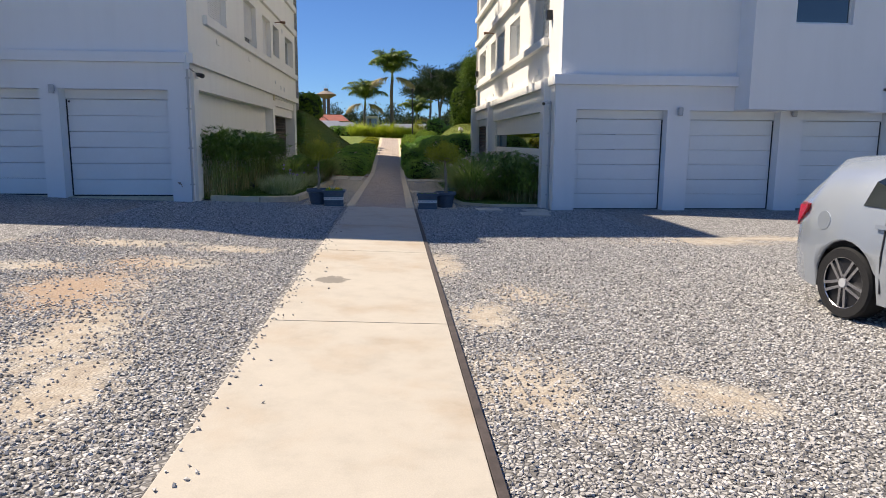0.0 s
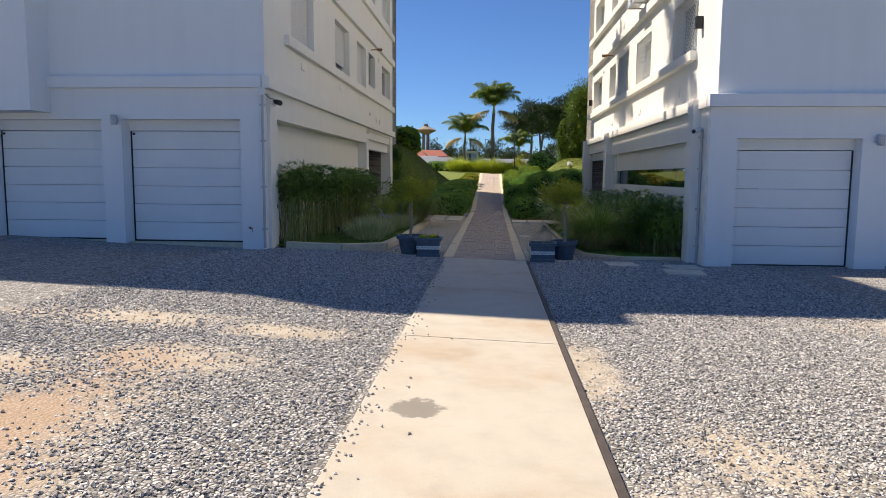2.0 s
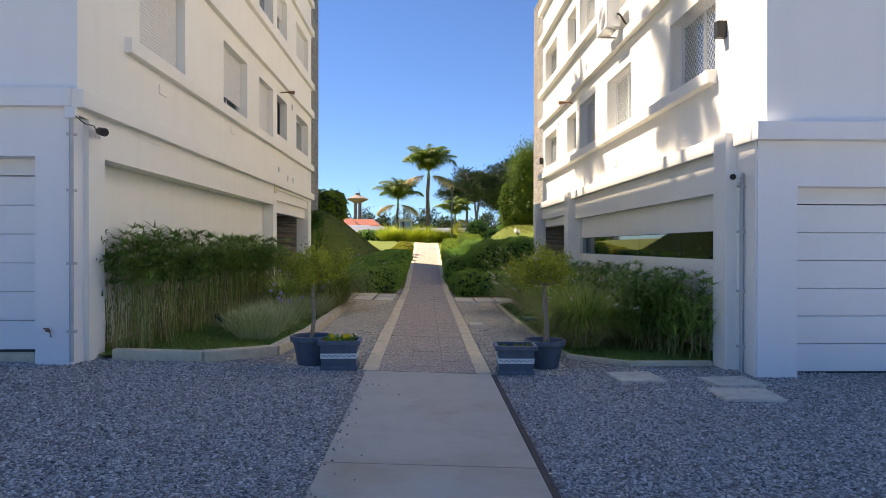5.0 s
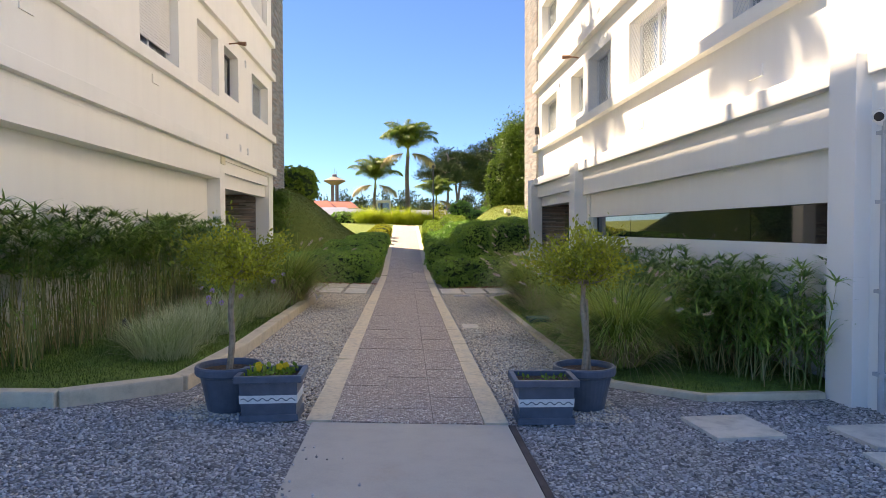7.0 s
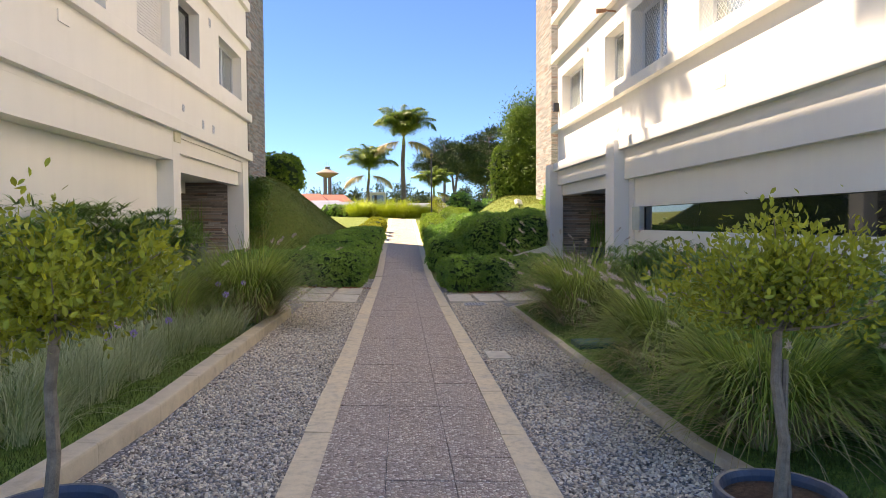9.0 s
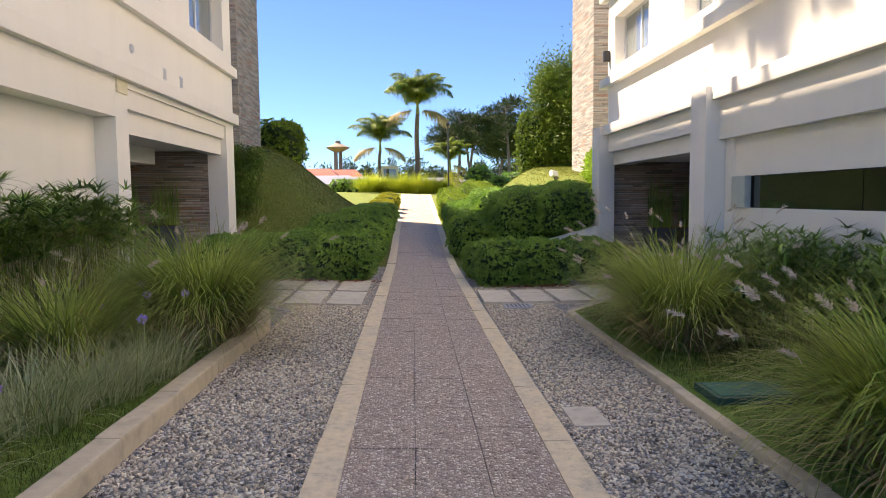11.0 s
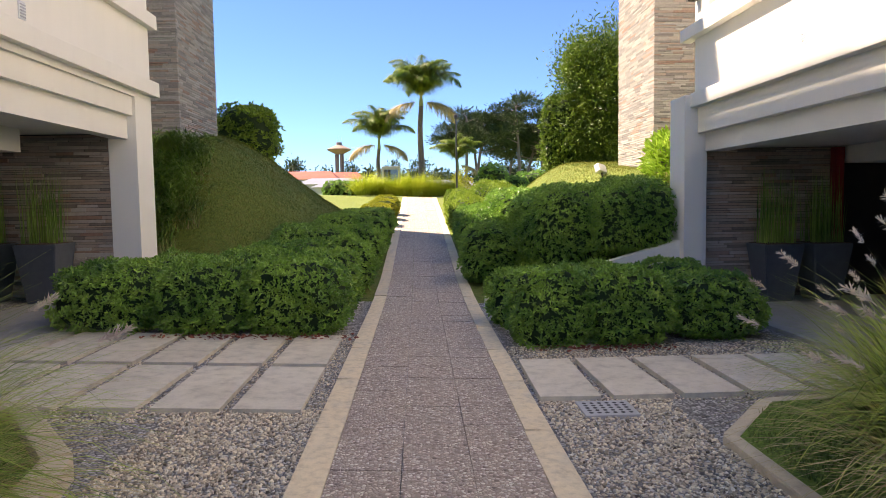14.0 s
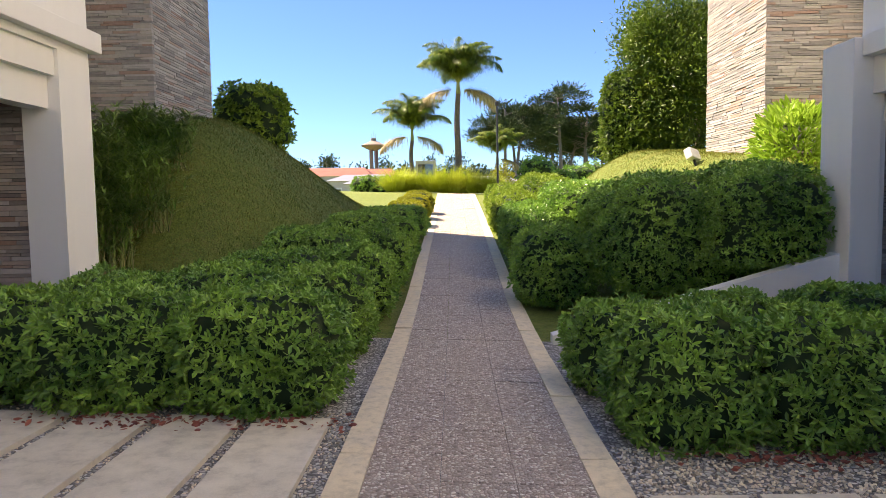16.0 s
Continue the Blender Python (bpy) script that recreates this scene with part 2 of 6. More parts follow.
def lawn(name, a, bb, dry):
    m, nt, b = material(name)
    p = position(nt)
    c = ramp(nt, noise_of(nt, p, 1.2, 6, 0.65), [(0.3, a), (0.52, bb), (0.72, dry)])
    c = mix(nt, 0.7, c, ramp(nt, noise_of(nt, p, 7, 7, 0.8), [(0.32, tuple(k * 0.3 for k in a)), (0.5, bb), (0.66, tuple(k * 1.3 for k in dry))]))
    c = mix(nt, 0.45, c, ramp(nt, noise_of(nt, p, 45, 4, 0.7), [(0.35, tuple(k * 0.3 for k in a)), (0.65, tuple(k * 1.4 for k in bb))]))
    nt.links.new(c, b.inputs["Base Color"])
    b.inputs["Roughness"].default_value = 0.9
    bump(nt, b, noise_of(nt, p, 85, 4, 0.7), 0.8, 0.03)
    return m


M_LAWN = lawn("bank_lawn", (0.075, 0.13, 0.016), (0.16, 0.22, 0.03), (0.27, 0.21, 0.07))
M_BEDLAWN = lawn("bed_lawn", (0.1, 0.2, 0.024), (0.17, 0.3, 0.04), (0.24, 0.33, 0.055))


def foliage(name, dark, lite, tip, rough=0.45, trans=0.25, spec=0.3):
    """Leaves: each one its own tone, with some light passing through."""
    m, nt, b = material(name)
    g = nt.nodes.new("ShaderNodeNewGeometry")
    c = ramp(nt, g.outputs["Random Per Island"], [(0.0, dark), (0.55, lite), (0.93, lite), (1.0, tip)])
    c = mix(nt, 0.4, c, ramp(nt, noise_of(nt, g.outputs["Position"], 1.8, 3), [(0.35, dark), (0.65, tip)]))
    nt.links.new(c, b.inputs["Base Color"])
    b.inputs["Roughness"].default_value = rough
    b.inputs["Specular IOR Level"].default_value = spec
    t = nt.nodes.new("ShaderNodeBsdfTranslucent")
    nt.links.new(c, t.inputs[0])
    ms = node(nt, "ShaderNodeMixShader", Fac=trans)
    nt.links.new(b.outputs[0], ms.inputs[1])
    nt.links.new(t.outputs[0], ms.inputs[2])
    nt.links.new(ms.outputs[0], nt.nodes["Material Output"].inputs[0])
    return m


M_HEDGE = foliage("pittosporum_leaves", (0.05, 0.14, 0.028), (0.18, 0.4, 0.06), (0.46, 0.68, 0.12), 0.3, 0.18, 0.5)
M_HEDGELITE = foliage("sunlit_shrub_leaves", (0.08, 0.16, 0.02), (0.22, 0.36, 0.04), (0.42, 0.52, 0.07))
M_GOLDSHRUB = foliage("golden_shrub_leaves", (0.2, 0.24, 0.02), (0.38, 0.4, 0.03), (0.5, 0.48, 0.05))
M_PAPYRUS = foliage("papyrus_green", (0.025, 0.075, 0.015), (0.16, 0.33, 0.06), (0.46, 0.62, 0.14), 0.45, 0.2, 0.35)
M_PAPSTEM = foliage("papyrus_stem", (0.06, 0.11, 0.025), (0.24, 0.31, 0.08), (0.55, 0.5, 0.24), 0.45, 0.1)
M_GRASS = foliage("fountain_grass", (0.06, 0.13, 0.015), (0.36, 0.52, 0.08), (0.7, 0.72, 0.24), 0.45, 0.3, 0.25)
M_STRAW = foliage("dry_grass", (0.34, 0.26, 0.11), (0.55, 0.45, 0.23), (0.7, 0.6, 0.36), 0.6, 0.25)
M_PLUME = foliage("grass_plume", (0.5, 0.39, 0.32), (0.74, 0.63, 0.54), (0.85, 0.76, 0.67), 0.8, 0.3)
M_LIRIOPE = foliage("variegated_blades", (0.2, 0.28, 0.08), (0.52, 0.58, 0.28), (0.88, 0.88, 0.6), 0.5, 0.2)
M_SMALLTREE = foliage("small_tree_leaves", (0.06, 0.085, 0.012), (0.32, 0.36, 0.035), (0.72, 0.68, 0.07), 0.35, 0.25)
M_PALM = foliage("palm_leaflets", (0.035, 0.085, 0.015), (0.17, 0.3, 0.045), (0.46, 0.47, 0.07), 0.35, 0.3)
M_PINE = foliage("pine_needles", (0.015, 0.032, 0.012), (0.04, 0.075, 0.022), (0.09, 0.13, 0.035), 0.6, 0.05)
M_BAMBOO = foliage("bamboo_leaves", (0.03, 0.07, 0.012), (0.1, 0.2, 0.025), (0.27, 0.36, 0.05), 0.4, 0.25)
M_FERN = foliage("fern_fronds", (0.16, 0.3, 0.03), (0.3, 0.5, 0.06), (0.5, 0.66, 0.12), 0.45, 0.35)
M_TALLGRASS = foliage("bright_grass", (0.26, 0.36, 0.03), (0.45, 0.54, 0.05), (0.62, 0.64, 0.12), 0.5, 0.35)
# near-black green that paints the shade between a shrub's leaves
M_CORE = simple("shrub_inner_shade", (0.022, 0.045, 0.012), 0.95)


def ledge_stone(name, stops, wash):
    m, nt, b = material(name)
    p = position(nt)
    r = nt.nodes.new("ShaderNodeNewGeometry").outputs["Random Per Island"]
    c = ramp(nt, r, stops)
    c = mix(nt, 0.2, c, ramp(nt, noise_of(nt, p, 20, 5), [(0.3, tuple(k * 0.3 for k in wash)), (0.7, wash)]))
    nt.links.new(c, b.inputs["Base Color"])
    b.inputs["Roughness"].default_value = 0.85
    bump(nt, b, noise_of(nt, p, 35, 5), 0.5, 0.01)
    return m


M_LEDGE = ledge_stone("stacked_ledge_stone", [(0.0, (0.17, 0.13, 0.11)), (0.25, (0.38, 0.33, 0.29)), (0.5, (0.46, 0.33, 0.25)), (0.7, (0.52, 0.47, 0.43)), (0.9, (0.34, 0.18, 0.12)), (1.0, (0.6, 0.54, 0.47))], (0.42, 0.37, 0.32))
M_LEDGEGREY = ledge_stone("grey_ledge_stone", [(0.0, (0.2, 0.19, 0.18)), (0.3, (0.31, 0.3, 0.28)), (0.55, (0.41, 0.38, 0.34)), (0.75, (0.46, 0.44, 0.42)), (0.88, (0.4, 0.3, 0.24)), (0.95, (0.32, 0.19, 0.14)), (1.0, (0.52, 0.49, 0.45))], (0.4, 0.38, 0.36))
M_MORTAR = simple("dark_joint", (0.06, 0.052, 0.045), 0.95)

# ---- building blocks ----
def bx(bm, x0, x1, y0, y1, z0, z1, bev=0.0):
    r = bmesh.ops.create_cube(bm, size=1.0, matrix=Matrix.Translation(((x0 + x1) / 2, (y0 + y1) / 2, (z0 + z1) / 2)) @ Matrix.Diagonal((x1 - x0, y1 - y0, z1 - z0, 1)))
    if bev:
        edges = list({e for v in r["verts"] for e in v.link_edges})
        bmesh.ops.bevel(bm, geom=edges, offset=bev, segments=2, affect="EDGES", profile=0.6)


def boxes(*specs, bev=0.0):
    bm = bmesh.new()
    for s in specs:
        bx(bm, *s, bev=bev)
    return bm


def part(name, bm, mat, parent=None, label="", smooth=False):
    """One bmesh as one mesh object, under a thing or a part where given."""
    me = bpy.data.meshes.new(name)
    bm.to_mesh(me)
    bm.free()
    if smooth:
        me.shade_smooth()
    me.materials.append(mat)
    ob = new(name, me)
    ob.parent = parent
    if label:
        ob["label"] = label
    return ob


def np_part(name, V, F, mat, parent=None, label="", smooth=False):
    me = bpy.data.meshes.new(name)
    me.from_pydata(V, [], F)
    me.update()
    if smooth:
        me.shade_smooth()
    me.materials.append(mat)
    ob = new(name, me)
    ob.parent = parent
    if label:
        ob["label"] = label
    return ob


def thing(name, label, category, at=(0, 0, 0), group="", kind=""):
    ob = new(name)
    ob.location = at
    ob.empty_display_size = 0.1
    return tagged(ob, label, category, group, kind)


def structure(name, bm, mat, label, category):
    return tagged(part(name, bm, mat), label, category, kind="structure")


def tube(bm, pts, r0, r1=None, sides=8):
    """A tapered pipe along a line of points."""
    r1 = r0 if r1 is None else r1
    rings = []
    n = len(pts)
    for i, p in enumerate(pts):
        p = Vector(p)
        d = (Vector(pts[min(i + 1, n - 1)]) - Vector(pts[max(i - 1, 0)])).normalized()
        a = d.orthogonal().normalized() if abs(d.z) < 0.95 else Vector((1, 0, 0))
        a = (a - d * a.dot(d)).normalized()
        c = d.cross(a)
        r = r0 + (r1 - r0) * i / (n - 1)
        rings.append([bm.verts.new(p + (a * math.cos(t) + c * math.sin(t)) * r) for t in (2 * math.pi * k / sides for k in range(sides))])
    for a, c in zip(rings, rings[1:]):
        for k in range(sides):
            bm.faces.new((a[k], a[(k + 1) % sides], c[(k + 1) % sides], c[k]))
    bm.faces.new(rings[0][::-1])
    bm.faces.new(rings[-1])


def lathe(bm, profile, sides=28, at=(0, 0, 0)):
    """A turned shape from (radius, height) pairs."""
    rings = [[bm.verts.new((at[0] + r * math.cos(2 * math.pi * k / sides), at[1] + r * math.sin(2 * math.pi * k / sides), at[2] + z)) for k in range(sides)] for r, z in profile]
    for a, c in zip(rings, rings[1:]):
        for k in range(sides):
            bm.faces.new((a[k], a[(k + 1) % sides], c[(k + 1) % sides], c[k]))
    bm.faces.new(rings[0][::-1])
    bm.faces.new(rings[-1])


def smooth_step(t):
    t = np.clip(t, 0, 1)
    return t * t * (3 - 2 * t)


# ---- ground ----
RAMP_Y, RAMP_Z = (30, 32, 37.5, 51, 57, 75), (0, 0.08, 0.55, 1.65, 1.75, 0.3)


def base_height(x, y):
    return -0.02 + np.maximum(0, 0.5 - np.maximum(x, -14)) * 0.036 + np.interp(y, RAMP_Y, RAMP_Z)


def ground_height(x, y):
    """The yard and the garden, and the two grassed mounds beyond the buildings."""
    x, y = np.asarray(x, float), np.asarray(y, float)
    rise = np.clip((-1.3 - x) / 3.7, 0, 1)
    left = 2.45 * (0.35 * rise + 0.65 * smooth_step(rise)) * smooth_step((y - 30.4) / 4.6) * (1 - smooth_step((y - 36.5) / 8.0))
    right = 1.85 * smooth_step((x - 0.9) / 2.9) * smooth_step((y - 30.4) / 3.4) * (1 - smooth_step((y - 38.5) / 7.0))
    return base_height(x, y) + left + right


def GH(x, y):
    return float(ground_height(x, y))


gx = np.concatenate([[-400, -150, -70, -40, -25], np.arange(-18, -7, 1.0), np.arange(-7, 7, 0.25), np.arange(7, 20, 1.0), [25, 40, 70, 150, 400]])
gy = np.concatenate([[-200, -80, -40, -20], np.arange(-10, 28, 0.5), np.arange(28, 48, 0.25), np.arange(48, 80, 1.0), [90, 110, 140, 200, 400, 900]])
GX, GY = np.meshgrid(gx, gy)
V = np.stack([GX, GY, ground_height(GX, GY)], -1).reshape(-1, 3)
nx, ny = len(gx), len(gy)
ii, jj = np.meshgrid(np.arange(nx - 1), np.arange(ny - 1))
a = (jj * nx + ii).ravel()
F = np.stack([a, a + 1, a + nx + 1, a + nx], -1)
ground = np_part("ground", V, F, M_GRAVEL, smooth=True)
ground.data.materials.append(M_LAWN)
cxs, cys = V[F].mean(1)[:, 0], V[F].mean(1)[:, 1]
garden = ((cys > 30.3) | (cys < -15) | (np.abs(cxs) > 40)).astype(np.int32)
ground.data.polygons.foreach_set("material_index", garden)
tagged(ground, "grey gravel yard with worn sandy patches, rising to mown lawn mounds", "ground", kind="structure")

# ---- garden beds: lawn inside the kerbs ----
LEFT_KERB = [(-4.1, 15.45), (-3.06, 15.5), (-2.32, 16.1), (-2.2, 17.8), (-2.18, 21.4), (-2.14, 23.2), (-2.28, 23.9), (-2.95, 24.75), (-3.5, 24.85)]
RIGHT_KERB = [(3.36, 15.85), (2.28, 15.82), (1.62, 16.4), (1.52, 17.2), (1.48, 20.0), (1.48, 24.4), (2.06, 25.1), (2.9, 25.2)]


def bed(name, edge, back, label):
    poly = edge + [(back, edge[-1][1]), (back, edge[0][1])]
    bm = bmesh.new()
    f = bm.faces.new([bm.verts.new((x, y, 0)) for x, y in poly])
    bmesh.ops.triangulate(bm, faces=[f])
    bmesh.ops.subdivide_edges(bm, edges=bm.edges, cuts=7, use_grid_fill=True)
    for v in bm.verts:
        v.co.z = GH(v.co.x, v.co.y) + 0.05 + 0.02 * noise.noise(v.co * 1.5)
    bmesh.ops.recalc_face_normals(bm, faces=bm.faces)
    if sum(f.normal.z for f in bm.faces) < 0:
        bmesh.ops.reverse_faces(bm, faces=bm.faces)
    return structure(name, bm, M_BEDLAWN, label, "lawn")


bed("lawn_bed_1", LEFT_KERB, -4.6, "dark green garden bed lawn behind a concrete kerb")
bed("lawn_bed_2", RIGHT_KERB, 4.0, "dark green garden bed lawn under tall grasses")


def kerb(name, line, w, h, label):
    """Cast kerb stones laid end to end along a line, each with worn edges."""
    root = thing(name, label, "kerb", kind="structure")
    pts = [Vector((*p, 0)) for p in line]
    seg = []
    for p, q in zip(pts, pts[1:]):
        n = max(1, round((q - p).length / 0.9))
        seg += [(p.lerp(q, k / n), p.lerp(q, (k + 1) / n)) for k in range(n)]
    for p, q in seg:
        d = (q - p).normalized()
        s = Vector((-d.y, d.x, 0))
        bm = bmesh.new()
        L = (q - p).length
        bx(bm, 0.003, L + 0.012, -w / 2, w / 2, -0.12, h, bev=0.018)
        for v in bm.verts:
            v.co += noise.noise_vector(v.co * 3 + p) * 0.006
        m = Matrix.Translation((p.x, p.y, 0)) @ Matrix(((d.x, s.x, 0, 0), (d.y, s.y, 0, 0), (0, 0, 1, 0), (0, 0, 0, 1)))
        for v in bm.verts:
            v.co = m @ v.co
            v.co.z += GH(v.co.x, v.co.y)
        part("kerb_stone", bm, M_KERB, root)


kerb("kerb_1", LEFT_KERB, 0.15, 0.13, "weathered cream concrete kerb round the planted bed")
kerb("kerb_2", RIGHT_KERB, 0.1, 0.06, "low grey concrete edging round the grass bed")

# ---- concrete walk ----
walk_root = thing("concrete_path", "pale smooth concrete footpath across the gravel", "path", kind="structure")
JOINTS = [-3.0, 0.9, 5.4, 9.0, 11.75, 15.1]


def draped(bm, dz):
    for v in bm.verts:
        v.co.z += GH(v.co.x, v.co.y) + dz
    return bm


for y0, y1 in zip(JOINTS, JOINTS[1:]):
    bm = bmesh.new()
    bx(bm, -1.03, 0.43, y0 + 0.006, y1 - 0.006, -0.1, 0.03, bev=0.006)
    part("slab", draped(bm, 0.0), M_SLAB, walk_root)
for x in (0.465,):
    bm = bmesh.new()
    for y0, y1 in zip(JOINTS, JOINTS[1:]):
        bx(bm, x - 0.03, x + 0.02, y0, y1, -0.1, 0.028 if x > 0 else 0.018, bev=0.004)
    part("edge_board", draped(bm, 0.0), simple("weathered_edge_board", (0.07, 0.055, 0.05), 0.8, 0, 0.4, 6), walk_root, "weathered brown edge board")

# ---- white buildings ----
def holed(bm, u0, u1, z0, z1, holes, place):
    """Wall from u0 to u1 and z0 to z1 with openings (ua, ub, za, zb); place() turns a (u, z) cell into a box."""
    us = sorted({u0, u1, *[h[0] for h in holes], *[h[1] for h in holes]})
    zs = sorted({z0, z1, *[h[2] for h in holes], *[h[3] for h in holes]})
    for a, c in zip(us, us[1:]):
        run = None
        for d, e in zip(zs, zs[1:]):
            um, zm = (a + c) / 2, (d + e) / 2
            if any(h[0] < um < h[1] and h[2] < zm < h[3] for h in holes):
                if run:
                    bx(bm, *place(a, c, *run))
                run = None
            else:
                run = (run[0], e) if run else (d, e)
        if run:
            bx(bm, *place(a, c, *run))


TOP, TOP_R, STOREY = 14.2, 11.6, 2.82
L_WIN = [(16.67, 18.44, 4.27, 5.55), (20.56, 22.32, 4.27, 5.55), (23.4, 24.87, 4.27, 5.55), (25.33, 26.58, 4.5, 5.55), (28.0, 30.06, 4.5, 5.55)]
R_WIN = [(16.45, 18.2, 3.97, 5.12), (20.3, 22.05, 3.97, 5.13), (23.13, 24.75, 3.97, 5.16), (25.15, 26.3, 4.13, 5.13), (27.85, 29.85, 4.13, 5.13)]


def storeys(wins, n):
    return [(a, c, d + k * STOREY, e + k * STOREY) for k in range(n) for a, c, d, e in wins]


# left building
bm = bmesh.new()
holed(bm, 15.0, 30.65, 3.0, TOP, storeys(L_WIN, 3), lambda a, c, d, e: (-4.58, -4.3, a, c, d, e))
structure("wall_left_upper", bm, M_WHITE, "white painted rendered facade with recessed windows", "wall")
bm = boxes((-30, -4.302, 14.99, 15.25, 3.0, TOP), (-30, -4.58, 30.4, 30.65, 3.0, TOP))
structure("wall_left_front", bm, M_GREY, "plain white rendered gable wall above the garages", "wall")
bm = boxes((-30, -4.3, 15.0, 30.65, TOP - 0.25, TOP), (-30, -4.6, 15.2, 30.3, 5.7, 5.9), (-30, -4.6, 15.2, 30.3, 8.5, 8.7), (-30, -4.6, 15.2, 30.3, 11.3, 11.5))
structure("roof_left", bm, M_WHITE, "flat concrete roof and floor slabs", "roof")
bm = boxes((-7.6, -7.3, 15.3, 30.4, 3.2, TOP - 0.3))
structure("wall_left_inner", bm, M_CLOTH, "dim inner partition wall", "wall")
L_TRIM = thing("facade_trim_1", "projecting white string courses and sills", "trim", kind="structure")
for z0, z1, y0 in ((3.08, 3.29, 14.93), (4.06, 4.26, 16.2), (5.9, 6.12, 14.99), (6.88, 7.09, 16.2), (8.71, 8.93, 14.99), (9.7, 9.9, 16.2)):
    part("band", boxes((-4.34, -4.2, y0, 30.75, z0, z1), bev=0.008), M_WHITE, L_TRIM)
part("band", boxes((-8.32, -4.342, 14.86, 15.02, 3.08, 3.29), bev=0.008), M_GREY, L_TRIM)
bm = boxes((-4.6, -4.3, 15.25, 15.65, -0.2, 3.08), (-4.62, -4.302, 15.65, 24.9, 2.58, 3.082), (-4.6, -4.3, 24.88, 25.27, -0.2, 3.08),
           (-4.6, -4.34, 25.27, 30.1, 2.74, 3.08), (-4.62, -4.42, 25.27, 30.1, 2.42, 2.745), (-4.69, -4.3, 30.08, 30.65, -0.2, 3.08), (-5.9, -4.48, 30.27, 30.648, -0.2, 3.2))
structure("wall_left_frame", bm, M_WHITE, "white posts and beams round the garden recess and porch", "wall")
structure("wall_left_garden", boxes((-4.8, -4.58, 15.5, 25.1, -0.2, 2.9)), M_WHITE, "cream white garden wall behind the sedges", "wall")
# garage row
L_OPEN = [(-6.99, -4.76, 0.0, 2.53), (-9.55, -7.37, 0.0, 2.53), (-12.15, -9.95, 0.0, 2.53)]
bm = bmesh.new()
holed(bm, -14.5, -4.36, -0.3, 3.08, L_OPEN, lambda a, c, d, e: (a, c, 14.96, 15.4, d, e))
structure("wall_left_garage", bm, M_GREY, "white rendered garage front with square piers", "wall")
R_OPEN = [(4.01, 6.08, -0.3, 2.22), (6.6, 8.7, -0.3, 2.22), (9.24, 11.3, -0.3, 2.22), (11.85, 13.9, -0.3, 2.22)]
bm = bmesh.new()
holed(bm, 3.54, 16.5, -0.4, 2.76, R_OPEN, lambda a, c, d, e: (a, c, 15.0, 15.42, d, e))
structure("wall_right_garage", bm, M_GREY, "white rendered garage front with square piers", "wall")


def garage_door(name, x0, x1, z0, z1, y, label):
    root = thing(name, label, "garage door", ((x0 + x1) / 2, y, z0), kind="structure")
    w, h = (x1 - x0), z1 - z0
    n = 6
    lintel = 0.2
    ph = (h - lintel) / n
    for k in range(n):
        bm = boxes((-w / 2 + 0.03, w / 2 - 0.03, 0, 0.05, k * ph + 0.003, (k + 1) * ph - 0.003), bev=0.006)
        bx(bm, -w / 2 + 0.14, w / 2 - 0.14, -0.002, 0.006, (k + 0.06) * ph, (k + 0.94) * ph, bev=0.001)
        part("panel", bm, M_DOOR, root)
    part("lintel", boxes((-w / 2, w / 2, -0.015, 0.06, h - lintel + 0.01, h)), M_DOOR, root)
    part("door_frame", boxes((-w / 2, -w / 2 + 0.028, 0.0, 0.06, 0, h - lintel), (w / 2 - 0.028, w / 2, 0.0, 0.06, 0, h - lintel)), M_LINE, root, "black rubber seal")
    part("bottom_seal", boxes((-w / 2, w / 2, 0.01, 0.07, -0.03, 0.012)), M_LINE, root, "black rubber seal")
    part("sill", boxes((-w / 2, w / 2, -0.2, 0.06, -0.12, -0.028)), M_KERB, root, "concrete threshold")
    part("latch", boxes((-w / 2 + 0.05, -w / 2 + 0.09, -0.02, 0.0, h - lintel - 0.07, h - lintel - 0.03)), M_BLACK, root)


for k, (a, c, d, e) in enumerate(L_OPEN):
    garage_door("door_%d" % (k + 1), a, c, 0.29 + 0.02 * k, e, 15.27, "white sectional garage door, closed")
for k, (a, c, d, e) in enumerate(R_OPEN):
    garage_door("door_%d" % (k + 4), a, c, 0.0, e, 15.27, "white sectional garage door, closed")
structure("wall_left_back", boxes((-30, -14.5, 15.0, 15.25, -0.3, 3.1), (-14.6, -4.9, 20.5, 20.7, -0.3, 3.0)), M_GREY, "plain rendered wall", "wall")

# right building
bm = bmesh.new()
holed(bm, 15.02, 30.3, 2.7, TOP_R, storeys(R_WIN, 3), lambda a, c, d, e: (3.66, 3.94, a, c, d, e))
structure("wall_right_upper", bm, M_WHITE, "sunlit white rendered facade with recessed windows", "wall")
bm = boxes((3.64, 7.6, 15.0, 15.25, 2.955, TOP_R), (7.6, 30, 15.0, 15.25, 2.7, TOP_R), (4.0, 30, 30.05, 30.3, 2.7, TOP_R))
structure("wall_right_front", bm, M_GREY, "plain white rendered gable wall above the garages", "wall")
bm = boxes((3.66, 30, 15.0, 30.3, TOP_R - 0.25, TOP_R), (4.0, 30, 15.2, 30.1, 5.3, 5.5), (4.0, 30, 15.2, 30.1, 8.1, 8.3), (4.3, 30, 15.2, 30.1, 2.55, 2.7))
structure("roof_right", bm, M_WHITE, "flat concrete roof and floor slabs", "roof")
structure("wall_right_inner", boxes((6.6, 6.9, 15.3, 30.0, 2.8, TOP_R - 0.3)), M_CLOTH, "dim inner partition wall", "wall")
R_TRIM = thing("facade_trim_2", "projecting white string courses and sills", "trim", kind="structure")
